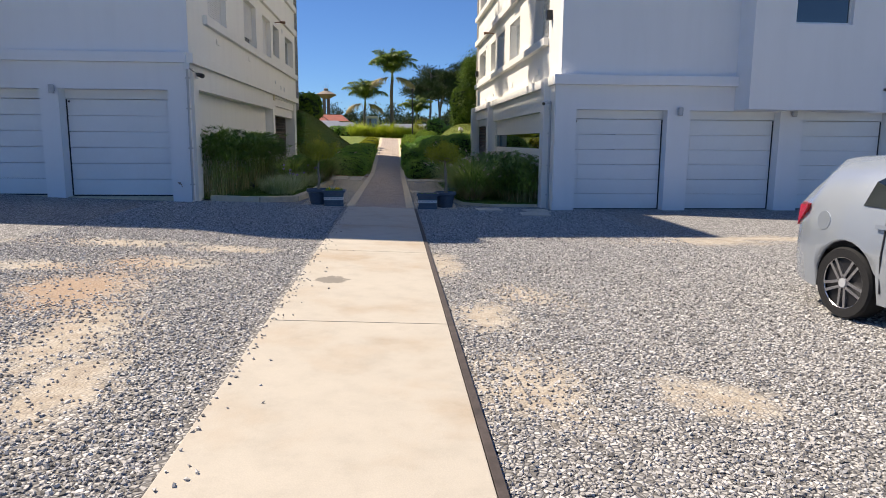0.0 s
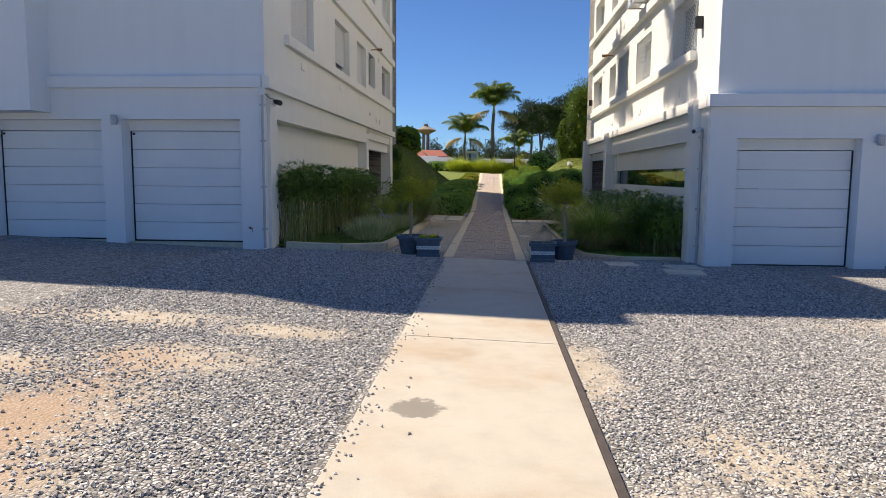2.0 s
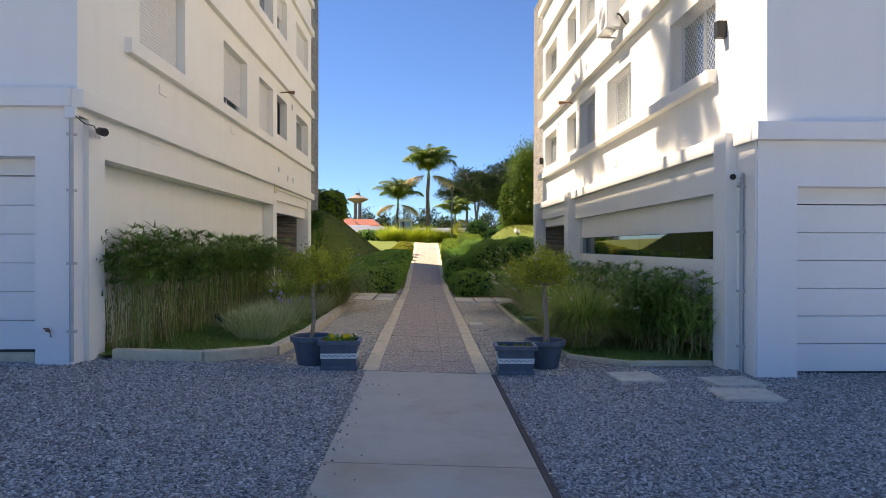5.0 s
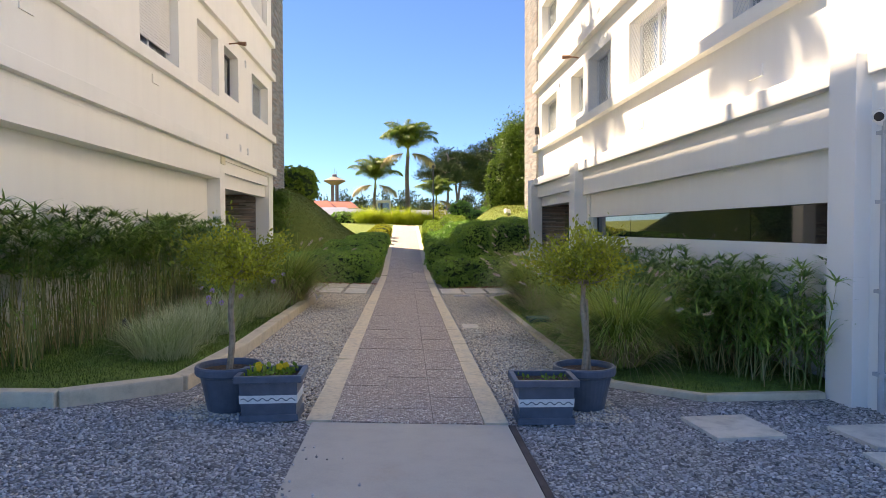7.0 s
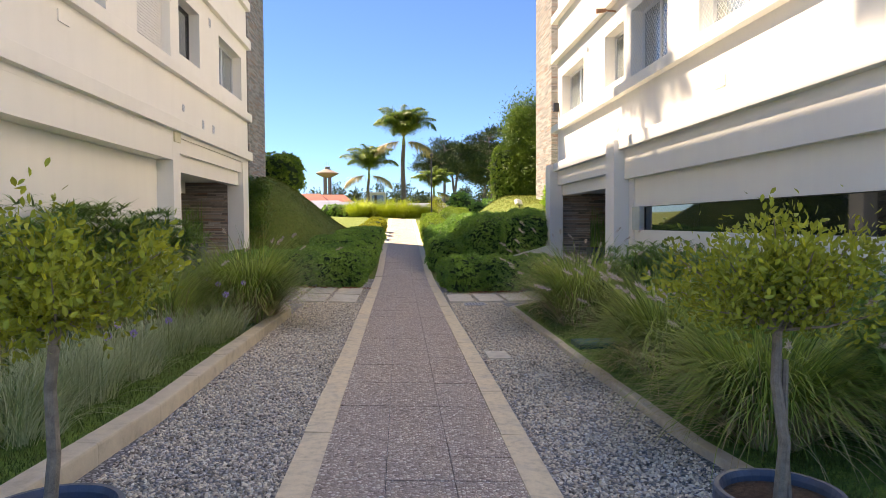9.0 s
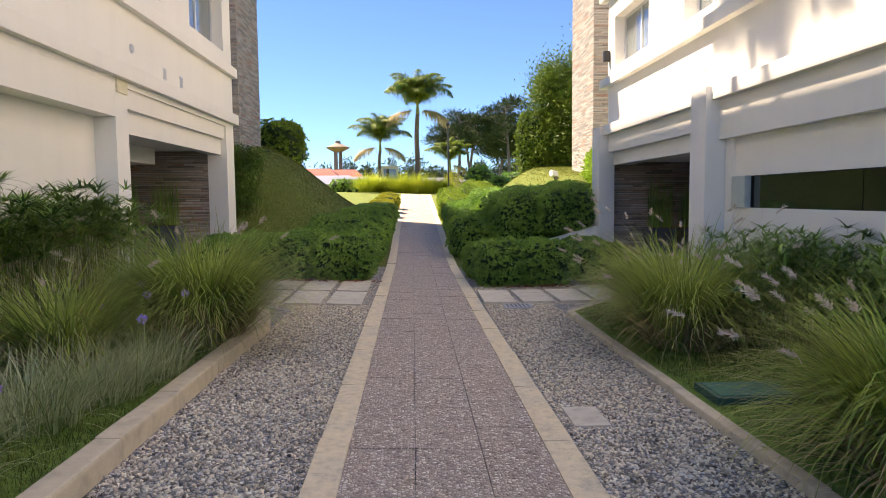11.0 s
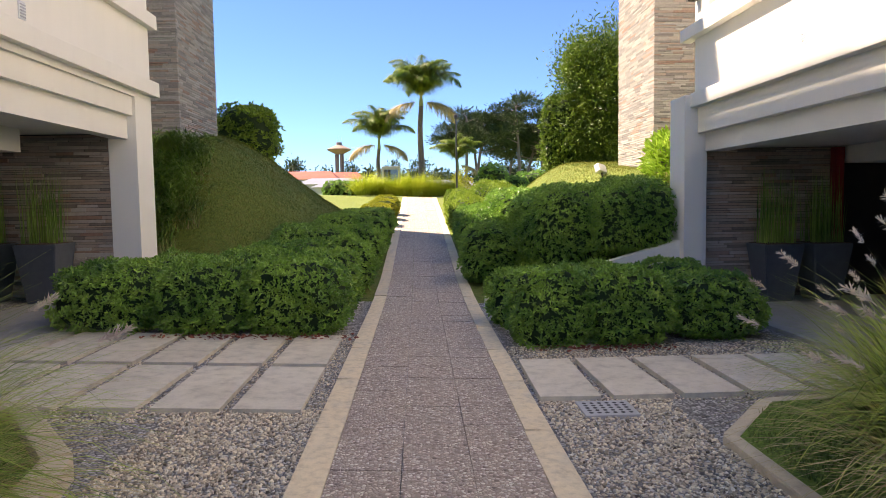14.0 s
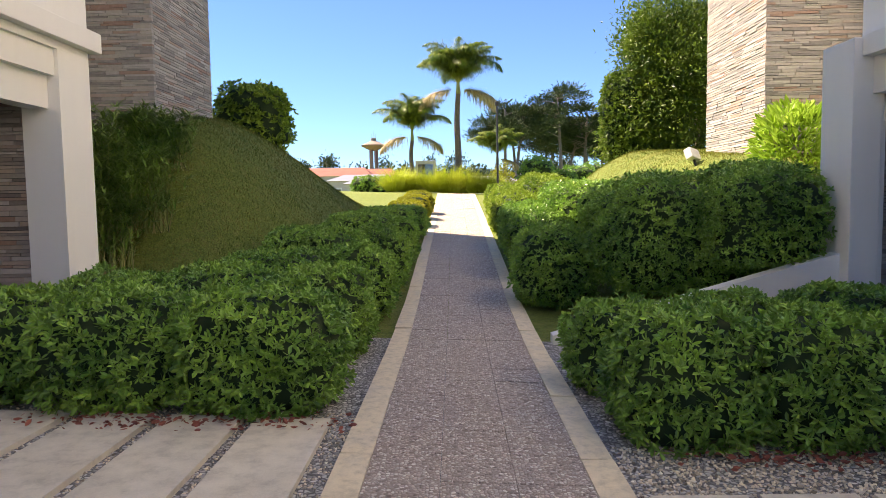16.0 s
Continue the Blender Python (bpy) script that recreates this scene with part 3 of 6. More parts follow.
for z0, z1, y0 in ((3.77, 3.95, 16.4), (5.57, 5.78, 15.02), (6.59, 6.77, 16.4), (8.39, 8.6, 15.02), (9.41, 9.6, 16.4)):
    part("band", boxes((3.53, 3.7, y0, 30.55, z0, z1), bev=0.008), M_WHITE, R_TRIM)
for y0, y1 in ((15.02, 15.48), (15.84, 24.84), (25.3, 29.97)):
    part("band", boxes((3.46, 3.7, y0, y1, 2.75, 2.95), bev=0.008), M_WHITE, R_TRIM)
part("band", boxes((3.47, 7.6, 14.86, 15.02, 2.75, 2.96), bev=0.008), M_GREY, R_TRIM)
for y0, y1 in ((15.5, 15.86), (24.82, 25.32), (29.95, 30.5)):
    structure("post_right", boxes((3.38, 3.66, y0, y1, -0.3, 2.93), bev=0.008), M_WHITE, "white rendered square post", "post")
bm = boxes((3.57, 3.9, 15.84, 24.84, 2.23, 2.75), (3.69, 4.05, 15.72, 24.6, 1.73, 2.235), (3.52, 3.9, 15.03, 15.52, -0.3, 2.75), (3.57, 3.9, 25.3, 29.97, 2.4, 2.75), (3.69, 4.0, 25.3, 29.97, 2.14, 2.405), (3.64, 3.71, 29.97, 30.3, -0.3, 2.75),
           (3.69, 4.05, 15.3, 24.6, -0.3, 1.33), (3.66, 4.05, 24.6, 25.28, -0.3, 2.75), (3.7, 4.04, 24.28, 24.6, 1.33, 1.73))
structure("wall_right_frame", bm, M_WHITE, "white beams over the garden recess and porch", "wall")
strip = thing("window_strip", "long low dark glass window that mirrors the lawn", "window", (3.73, 20, 1.53), kind="structure")
for k in range(4):
    y0 = 15.72 + k * 2.14
    part("pane", boxes((0.0, 0.02, y0 - 20, y0 + 2.125 - 20, -0.2, 0.2)), M_DARKGLASS, strip)
part("window_frame", boxes((-0.01, 0.06, -4.28, 4.28, -0.215, -0.195), (-0.01, 0.06, -4.28, 4.28, 0.19, 0.21)), M_BRONZE, strip)
# block that juts out over the garages
bm = bmesh.new()
holed(bm, 7.6, 10.6, 2.23, TOP_R, [(8.5, 9.76, 4.02, 5.2), (8.5, 9.76, 6.84, 8.02)], lambda a, c, d, e: (a, c, 14.36, 14.6, d, e))
bx(bm, 7.6, 7.8, 14.6, 15.0, 2.23, TOP_R)
bx(bm, 10.4, 10.6, 14.6, 15.0, 2.23, TOP_R)
bx(bm, 7.8, 10.4, 14.6, 15.0, 2.23, 2.4)
structure("wall_right_bay", bm, M_GREY, "white rendered bay that juts over the garages", "wall")
bm = boxes((-11.4, -8.32, 14.4, 14.99, 2.64, TOP))
structure("wall_left_bay", bm, M_GREY, "white rendered bay that juts over the garages", "wall")


def window(name, x, y0, y1, z0, z1, face, style, label):
    """A recessed window in a side wall; face +1 looks along +x. style: shutter share, 'net', 'plain'."""
    root = thing(name, label, "window", (x, (y0 + y1) / 2, z0), kind="structure")
    w, h, s = (y1 - y0) / 2, z1 - z0, -face

    def fb(d0, d1, a, c, e, f):
        xs = sorted((s * d0, s * d1))
        return (xs[0], xs[1], a, c, e, f)
    shut = style if isinstance(style, float) else 0.0
    fr = 0.05
    part("window_frame", boxes(fb(0.2, 0.262, -w, w, 0, fr), fb(0.2, 0.262, -w, w, h - fr, h), fb(0.2, 0.262, -w, -w + fr, fr, h - fr), fb(0.2, 0.262, w - fr, w, fr, h - fr),
                               fb(0.205, 0.258, -0.03, 0.03, fr, h - fr)), M_BRONZE if style == "dark" else M_ALU, root)
    for a, c in ((-w + fr, -0.03), (0.03, w - fr)):
        part("pane", boxes(fb(0.228, 0.236, a, c, fr, h - fr)), M_GLASS, root)
    part("curtain", boxes(fb(0.4, 0.42, -w, w, 0.0, h)), M_CURTAIN if style == "net" else (M_BLACK if style == "dark" else M_CLOTH), root)
    if shut:
        bm = bmesh.new()
        n = int(h * shut / 0.05)
        for k in range(n):
            z = h - (k + 1) * 0.05
            bx(bm, *fb(0.15, 0.175, -w + 0.01, w - 0.01, z + 0.004, z + 0.05))
            bx(bm, *fb(0.144, 0.17, -w + 0.012, w - 0.012, z + 0.012, z + 0.042))
        part("roller_shutter", bm, M_SHUTTER, root, "white slatted roller shutter")
    if style == "net":
        bm = bmesh.new()
        k = 0
        n = int(2 * w / 0.11)
        for k in range(n + int(h / 0.11)):
            for sg in (1, -1):
                u0, u1, za, zb = -w + k * 0.11 - h, -w + k * 0.11, 0, h
                if u0 < -w:
                    za, u0 = -w - u0, -w
                if u1 > w:
                    zb, u1 = h - (u1 - w), w
                if u1 - u0 > 0.02:
                    tube(bm, [(s * 0.03, sg * u0, za), (s * 0.03, sg * u1, zb)], 0.0025, sides=4)
        part("safety_net", bm, M_ALU, root, "white diamond mesh net")
    return root


k = 0
L_STYLE = [1.0, 0.8, 1.0, "dark", "plain", 1.0, 1.0, "plain", 0.5, 1.0, 1.0, 1.0, 1.0, "plain", "plain"]
R_STYLE = ["net", "net", "net", "plain", "plain", 1.0, "plain", "net", "plain", "plain", "plain", 1.0, "net", "plain", "plain"]
SAY = {"net": "recessed window behind a white diamond safety net", "plain": "recessed window with pale curtain", "dark": "recessed window with dark open sash"}
for (a, c, d, e), st in zip(storeys(L_WIN, 3), L_STYLE):
    k += 1
    window("window_%d" % k, -4.3, a, c, d, e, 1, st, SAY.get(st, "recessed window with white roller shutter drawn down"))
for (a, c, d, e), st in zip(storeys(R_WIN, 3), R_STYLE):
    k += 1
    window("window_%d" % k, 3.66, a, c, d, e, -1, st, SAY.get(st, "recessed window with white roller shutter drawn down"))
bay = thing("window_40", "sliding window with grey frame in the bay", "window", (9.13, 14.45, 4.02), kind="structure")
part("window_frame", boxes((-0.63, 0.63, 0, 0.06, 0, 0.05), (-0.63, 0.63, 0, 0.06, 1.13, 1.18), (-0.63, -0.58, 0, 0.06, 0.05, 1.13), (0.58, 0.63, 0, 0.06, 0.05, 1.13)), M_ALU, bay)
part("pane", boxes((-0.58, 0.58, 0.02, 0.03, 0.05, 1.13)), M_DARKGLASS, bay)

# ---- stone towers, porches ----
def ledge_wall(name, origin, u, n, length, z0, z1, label, seed, course=0.045, mat=None):
    """Stacked ledge stone: thin strips of uneven length and depth on a backing wall. origin: corner, u: along, n: outward."""
    rng = random.Random(seed)
    u, n = Vector(u), Vector(n)
    o = Vector(origin)
    bm = bmesh.new()
    z = z0
    while z < z1:
        h = rng.uniform(0.6, 1.3) * course
        h = min(h, z1 - z)
        s = -rng.uniform(0, 0.3)
        while s < length:
            l = rng.uniform(0.15, 0.6)
            a, c = max(0, s), min(length, s + l)
            if c - a > 0.02 and h > 0.015:
                d = rng.uniform(0.01, 0.032) if mat is None else rng.uniform(0.008, 0.019)
                vs = []
                for (uu, dd, zz) in ((a, -0.06, z), (c, -0.06, z), (c, d, z), (a, d, z), (a, -0.06, z + h - 0.006), (c, -0.06, z + h - 0.006), (c, d - 0.004, z + h - 0.006), (a, d - 0.004, z + h - 0.006)):
                    vs.append(bm.verts.new(o + u * (uu + (0.004 if uu == a else -0.004)) + n * dd + Vector((0, 0, zz))))
                for f in ((3, 2, 6, 7), (0, 3, 7, 4), (2, 1, 5, 6), (4, 7, 6, 5), (0, 1, 2, 3)):
                    bm.faces.new([vs[i] for i in f])
            s += l
        z += h
    bmesh.ops.recalc_face_normals(bm, faces=bm.faces)
    ob = part(name, bm, mat or M_LEDGE)
    return tagged(ob, label, "stone cladding", kind="stuff")


structure("tower_left", boxes((-8.6, -4.95, 33.65, 36.1, 0, TOP + 2.4)), M_MORTAR, "stone clad stair tower", "tower")
ledge_wall("ledge_stone", (-4.93, 33.62, 0), (0, 1, 0), (1, 0, 0), 2.5, 1.2, TOP + 2.4, "grey and brown stacked ledge stone cladding", 3, 0.042, M_LEDGEGREY)
ledge_wall("ledge_stone", (-8.6, 33.63, 0), (1, 0, 0), (0, -1, 0), 3.7, 0.8, TOP + 2.4, "grey and brown stacked ledge stone cladding", 4, 0.042, M_LEDGEGREY)
structure("tower_right", boxes((4.3, 8.6, 33.78, 36.1, 0, TOP_R)), M_MORTAR, "stone clad stair tower", "tower")
ledge_wall("ledge_stone", (4.28, 33.75, 0), (0, 1, 0), (-1, 0, 0), 2.37, 1.0, TOP_R, "grey and brown stacked ledge stone cladding", 5, 0.042, M_LEDGEGREY)
ledge_wall("ledge_stone", (4.27, 33.76, 0), (1, 0, 0), (0, -1, 0), 4.3, 1.0, TOP_R, "grey and brown stacked ledge stone cladding", 6, 0.042, M_LEDGEGREY)
# the third box is an unseen raised block, added to shade the path
structure("wall_left_rear_shade_block", boxes((-30, -5.9, 30.65, 33.6, 0, TOP + 2.4), (-30, -8.6, 33.6, 36.0, 0, TOP + 2.4), (-30, -6.75, 36.12, 41.5, 8.2, 12.0)), M_WHITE, "white rendered rear wing", "wall")
structure("wall_right_rear", boxes((5.9, 30, 30.3, 33.7, 0, TOP_R), (8.6, 30, 33.7, 36.0, 0, TOP_R)), M_WHITE, "white rendered rear wing", "wall")
# porches
structure("floor_porch_left", boxes((-8.0, -4.25, 25.27, 30.3, -0.2, 0.2), bev=0.01), M_PORCH, "pale concrete porch floor", "floor")
structure("floor_porch_right", boxes((3.55, 8.0, 25.32, 30.4, -0.3, 0.03), bev=0.01), M_PORCH, "pale concrete porch floor", "floor")
structure("ceiling_porch_left", boxes((-8.0, -4.6, 25.1, 30.4, 2.5, 2.7)), M_WHITE, "white porch ceiling", "ceiling")
structure("ceiling_porch_right", boxes((3.98, 8.0, 25.1, 30.3, 2.2, 2.4)), M_WHITE, "white porch ceiling", "ceiling")
structure("wall_porch_left", boxes((-8.2, -8.0, 25.0, 30.4, -0.2, 2.7), (-8.0, -4.49, 30.15, 30.27, -0.2, 2.7), (-8.0, -4.8, 25.05, 25.27, -0.2, 2.7)), M_MORTAR, "dark porch wall", "wall")
structure("wall_porch_right", boxes((8.0, 8.2, 25.0, 30.4, -0.2, 2.4), (3.71, 8.0, 30.2, 30.32, -0.2, 2.4), (4.0, 8.0, 25.05, 25.3, -0.2, 2.4)), M_MORTAR, "dark porch wall", "wall")
ledge_wall("ledge_stone", (-8.0, 30.12, 0), (1, 0, 0), (0, -1, 0), 3.5, 0.2, 2.5, "brown stacked ledge stone porch wall", 7)
ledge_wall("ledge_stone", (3.71, 30.17, 0), (1, 0, 0), (0, -1, 0), 4.25, 0.03, 2.2, "brown stacked ledge stone porch wall", 8)
ledge_wall("ledge_stone", (7.98, 25.3, 0), (0, 1, 0), (-1, 0, 0), 4.9, 0.03, 2.2, "brown stacked ledge stone porch wall", 9)
d = thing("entrance_door_1", "dark glass entrance door in the porch", "door", (-7.95, 27.6, 0.2))
part("pane", boxes((0, 0.04, -1.6, 1.6, 0.05, 2.1)), M_DARKGLASS, d)
part("door_frame", boxes((0, 0.07, -1.68, -1.6, 0, 2.2), (0, 0.07, 1.6, 1.68, 0, 2.2), (0, 0.07, -1.6, 1.6, 2.1, 2.2), (0, 0.06, -0.04, 0.04, 0, 2.1)), M_BRONZE, d)
d = thing("entrance_door_2", "red framed entrance door in the porch", "door", (5.6, 29.58, 0.03))
part("door_frame", boxes((0, 0.12, 0.4, 0.54, 0, 2.15), (0.12, 1.8, 0.44, 0.54, 2.0, 2.15), (1.7, 1.8, 0.44, 0.54, 0, 2.0)), M_RED, d)
part("door_leaf", boxes((0.12, 1.7, 0.47, 0.52, 0, 2.0), bev=0.01), M_BRONZE, d)
structure("beam_porch_right", boxes((5.75, 7.9, 27.0, 30.1, 1.95, 2.2)), M_WHITE, "white dropped porch beam", "beam")
structure("beam_porch_left", boxes((-7.9, -5.5, 25.4, 29.4, 2.2, 2.5)), M_WHITE, "white dropped porch beam", "beam")
bm = boxes((0.55, 3.42, 30.1, 30.28, -0.2, 0.1))
for v in bm.verts:
    if v.co.z > 0:
        v.co.z = 0.08 if v.co.x < 1 else 0.88
structure("retaining_wall", bm, M_WHITE, "low white sloping retaining wall", "wall")

# ---- paved path ----
def slope_pose(x, y):
    e = 0.15
    sy = (float(base_height(x, y + e)) - float(base_height(x, y - e))) / (2 * e)
    sx = (float(base_height(x + e, y)) - float(base_height(x - e, y))) / (2 * e)
    return Matrix.Translation((x, y, float(base_height(x, y)))) @ Euler((math.atan(sy), -math.atan(sx), 0)).to_matrix().to_4x4()


def tile_mesh(name, w, l, h, mat, wob=0.0, seed=0):
    bm = boxes((-w / 2, w / 2, -l / 2, l / 2, -0.09, h), bev=0.0025)
    for v in bm.verts:
        v.co += noise.noise_vector(v.co * 7 + Vector((seed, 0, 0))) * wob
    me = bpy.data.meshes.new(name)
    bm.to_mesh(me)
    bm.free()
    me.materials.append(mat)
    return me


def place_piece(name, me, m, parent):
    ob = new(name, me)
    ob.parent = parent
    ob.matrix_basis = m
    return ob


garden_path = thing("paved_path", "exposed aggregate tile path with ochre concrete borders", "path", kind="structure")
rng = random.Random(11)
PATH_END = 51.6
tiles = [tile_mesh("tile", 0.381, 0.381, 0.03, M_EXPOSED, 0.0015, k) for k in range(4)]
borders = [tile_mesh("border", 0.18, 1.186, 0.034, M_BORDER, 0.009, k * 3.1) for k in range(4)]

# ---- paver stones ----
pavers_l = thing("stepping_pavers_1", "grey concrete pavers laid with gravel joints", "pavers", kind="structure")
pavers_r = thing("stepping_pavers_2", "pale grey concrete pavers laid with gravel joints", "pavers", kind="structure")
for k in range(6):
    for y0, y1 in ((25.02, 26.22), (26.33, 27.6)):
        x1 = -1.22 - 0.56 * k
        me = tile_mesh("paver", 0.47, y1 - y0, 0.035, M_PAVER, 0.004, k + y0)
        place_piece("paver", me, slope_pose(x1 - 0.245, (y0 + y1) / 2) @ pose(0, 0, 0, 0, 0, rng.uniform(-0.6, 0.6)), pavers_l)
for k in range(5):
    me = tile_mesh("paver", 0.46, 1.2, 0.045, M_PAVER, 0.004, k * 2.3)
    place_piece("paver", me, slope_pose(0.72 + 0.54 * k, 25.95) @ pose(0, 0, 0, 0, 0, rng.uniform(-1, 1)), pavers_r)
for x, y, w, l, r in ((2.1, 14.98, 0.52, 0.55, 4), (3.1, 14.7, 0.55, 0.5, 3), (2.95, 14.05, 0.6, 0.55, -4)):
    me = tile_mesh("paver", w, l, 0.03, M_PAVER, 0.006, x)
    place_piece("paver", me, slope_pose(x, y) @ pose(0, 0, 0, 0, 0, r), pavers_r)
drain = thing("drain_cover", "grey perforated square drain cover", "drain", (0.92, 25.12, GH(0.92, 25.1) + 0.01), kind="structure")
bm = boxes((-0.19, 0.19, -0.17, 0.17, -0.03, 0.012), bev=0.004)
part("cover", bm, M_PIPE, drain)
for i in range(6):
    for j in range(5):
        bm = bmesh.new()
        lathe(bm, [(0.016, 0.0), (0.016, 0.0135)], 8, (-0.14 + 0.056 * i, -0.11 + 0.055 * j, 0))
        part("hole", bm, M_LINE, drain)
drain2 = thing("inspection_cover", "small grey concrete inspection cover in the gravel", "drain", (0.65, 20.4, GH(0.65, 20.4) + 0.012), kind="structure")
part("cover", boxes((-0.12, 0.12, -0.2, 0.2, -0.03, 0.008), bev=0.004), M_PAVER, drain2)

# ---- plants ----
def unit(v):
    return v / np.maximum(1e-9, np.linalg.norm(v, axis=1, keepdims=True))


def leaf_mesh(P, D, size, aspect, g, fold=0.25):
    """One leaf folded along its rib at each P, pointing along D."""
    n = len(P)
    D = unit(D)
    S = unit(np.cross(D, g.normal(size=(n, 3))))
    N = np.cross(S, D)
    s = (size * g.uniform(0.7, 1.3, n))[:, None]
    e = N * s * fold * 0.3
    V = np.stack([P, P + D * s * 0.35 + S * s * aspect * 0.42 + e, P + D * s * 0.7 + S * s * aspect * 0.46 + e, P + D * s,
                  P + D * s * 0.7 - S * s * aspect * 0.46 + e, P + D * s * 0.35 - S * s * aspect * 0.42 + e], 1).reshape(-1, 3)
    k = (np.arange(n) * 6)[:, None]
    F = np.concatenate([k + np.array([[0, 1, 2, 3]]), k + np.array([[0, 3, 4, 5]])])
    return V, F


def blade_mesh(B, head, lean, length, width, droop, segs, g):
    """Arching blades from B: heading angle, lean from upright, length; arrays of n."""
    n = len(B)
    H = np.stack([np.cos(head), np.sin(head), np.zeros(n)], 1)
    S = np.stack([-np.sin(head), np.cos(head), np.zeros(n)], 1)
    pts, p = [B], B.copy()
    for k in range(segs):
        ang = lean + droop * ((k + 0.5) / segs) ** 1.5
        p = p + (H * np.sin(ang)[:, None] + np.array([0, 0, 1.0]) * np.cos(ang)[:, None]) * (length / segs)[:, None]
        pts.append(p)
    V, F = [], []
    for k, q in enumerate(pts):
        w = (width * (1 - 0.92 * (k / segs) ** 1.4) * 0.5)[:, None] if hasattr(width, "__len__") else width * (1 - 0.92 * (k / segs) ** 1.4) * 0.5
        V += [q - S * w, q + S * w]
    V = np.stack(V, 1)
    m = V.shape[1]
    base = (np.arange(n) * m)[:, None]
    for k in range(segs):
        F.append(base + np.array([[2 * k, 2 * k + 1, 2 * k + 3, 2 * k + 2]]))
    return V.reshape(-1, 3), np.concatenate(F, 0)


def join(*vf):
    V, F, o = [], [], 0
    for v, f in vf:
        V.append(v)
        F.append(f + o)
        o += len(v)
    return np.concatenate(V), np.concatenate(F)


def shrub(name, label, x, y, r, h, mat, seed, leaf=0.05, dens=3200, ry=None, z=None, wild=0.17, aspect=0.42, group="", core=True, whorl=6):
    """A clipped rounded shrub: solid core coloured dark for the inner shade, and many small leaves in an uneven skin.
    """
    g = np.random.default_rng(seed)
    ry = r if ry is None else ry
    z0 = GH(x, y) if z is None else z
    root = thing(name, label, "shrub", (x, y, z0), group)

    def skin(d):
        q = 3.0
        k = (np.abs(d[:, 0]) ** q + np.abs(d[:, 1]) ** q + np.abs(d[:, 2]) ** q) ** (-1 / q)
        bumpy = 1 + wild * np.array([noise.noise(Vector(v) * 2.1 + Vector((seed, 0, 0))) + 0.5 * noise.noise(Vector(v) * 5 + Vector((0, seed, 0))) for v in d])
        return d * (k * bumpy)[:, None]
    area = 2 * math.pi * r * ry * 0.5 + math.pi * (r + ry) * h
    n = int(area * dens)
    d = unit(g.normal(size=(n, 3)))
    s = skin(d)
    P = s * np.array([r, ry, h * 0.55]) * g.uniform(0.9, 1.03, n)[:, None] + np.array([0, 0, h * 0.5])
    P = P[P[:, 2] > 0.0]
    up = np.array([0, 0, 0.55])
    N = unit((P - np.array([0, 0, h * 0.45])) / np.array([r, ry, h])) * 0.8 + up + g.normal(size=(len(P), 3)) * 0.22
    if whorl > 1:
        P = P[: max(1, len(P) // whorl)]
        N = unit(N[: len(P)])
        T1 = unit(np.cross(N, g.normal(size=N.shape)))
        T2 = np.cross(N, T1)
        turn = (np.arange(whorl) * 6.2832 / whorl)[None, :, None] + g.uniform(0, 6.28, (len(P), 1, 1))
        D = (N[:, None] * g.uniform(0.25, 0.95, (len(P), whorl, 1)) + T1[:, None] * np.cos(turn) + T2[:, None] * np.sin(turn) + g.normal(0, 0.28, (len(P), whorl, 3))).reshape(-1, 3)
        P = np.repeat(P, whorl, 0)
    else:
        D = N + g.normal(size=N.shape) * 0.5
    tagged(np_part("foliage", *leaf_mesh(P, D, np.full(len(P), leaf), aspect, g), mat, root), kind="stuff")
    # closed lump under the leaves, its dark colour stands for inner shade
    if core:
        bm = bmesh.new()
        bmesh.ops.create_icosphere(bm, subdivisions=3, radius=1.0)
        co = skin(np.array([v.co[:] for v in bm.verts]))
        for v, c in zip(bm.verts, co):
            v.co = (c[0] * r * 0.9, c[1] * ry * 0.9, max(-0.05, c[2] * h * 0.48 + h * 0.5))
        part("shade_core", bm, M_CORE, root, smooth=True)
    return root


HEDGE = "dense clipped dark green rounded hedge shrub"
k = 40
for x, y, r, h in ((-3.75, 28.05, 0.58, 0.72), (-2.75, 28.0, 0.53, 0.76), (-1.76, 28.0, 0.55, 0.8), (-3.5, 29.45, 0.6, 0.7), (-2.55, 29.6, 0.58, 0.78), (-1.7, 29.65, 0.5, 0.78),
                   (-2.4, 31.0, 0.75, 0.72), (-1.55, 31.2, 0.42, 0.8), (-2.3, 32.6, 0.7, 0.62), (-1.5, 32.9, 0.42, 0.8), (-1.95, 34.3, 0.6, 0.62), (-1.45, 34.8, 0.4, 0.72),
                   (-1.75, 36.3, 0.6, 0.62), (-1.5, 38.0, 0.5, 0.6)):
    k += 1
    shrub("hedge_shrub", HEDGE, x, y, r, h, M_HEDGE, k, group="hedge along the path", z=float(base_height(x, y)) - 0.02 if y < 31 else None)
for x, y, r, h in ((1.0, 27.55, 0.46, 0.76), (1.78, 27.5, 0.47, 0.74), (2.8, 27.75, 0.5, 0.66), (1.75, 28.75, 0.42, 0.68), (2.75, 28.85, 0.55, 0.7), (0.85, 28.6, 0.4, 0.66)):
    k += 1
    shrub("hedge_shrub", HEDGE, x, y, r, h, M_HEDGE, k, group="hedge along the path", z=float(base_height(x, y)) - 0.02)
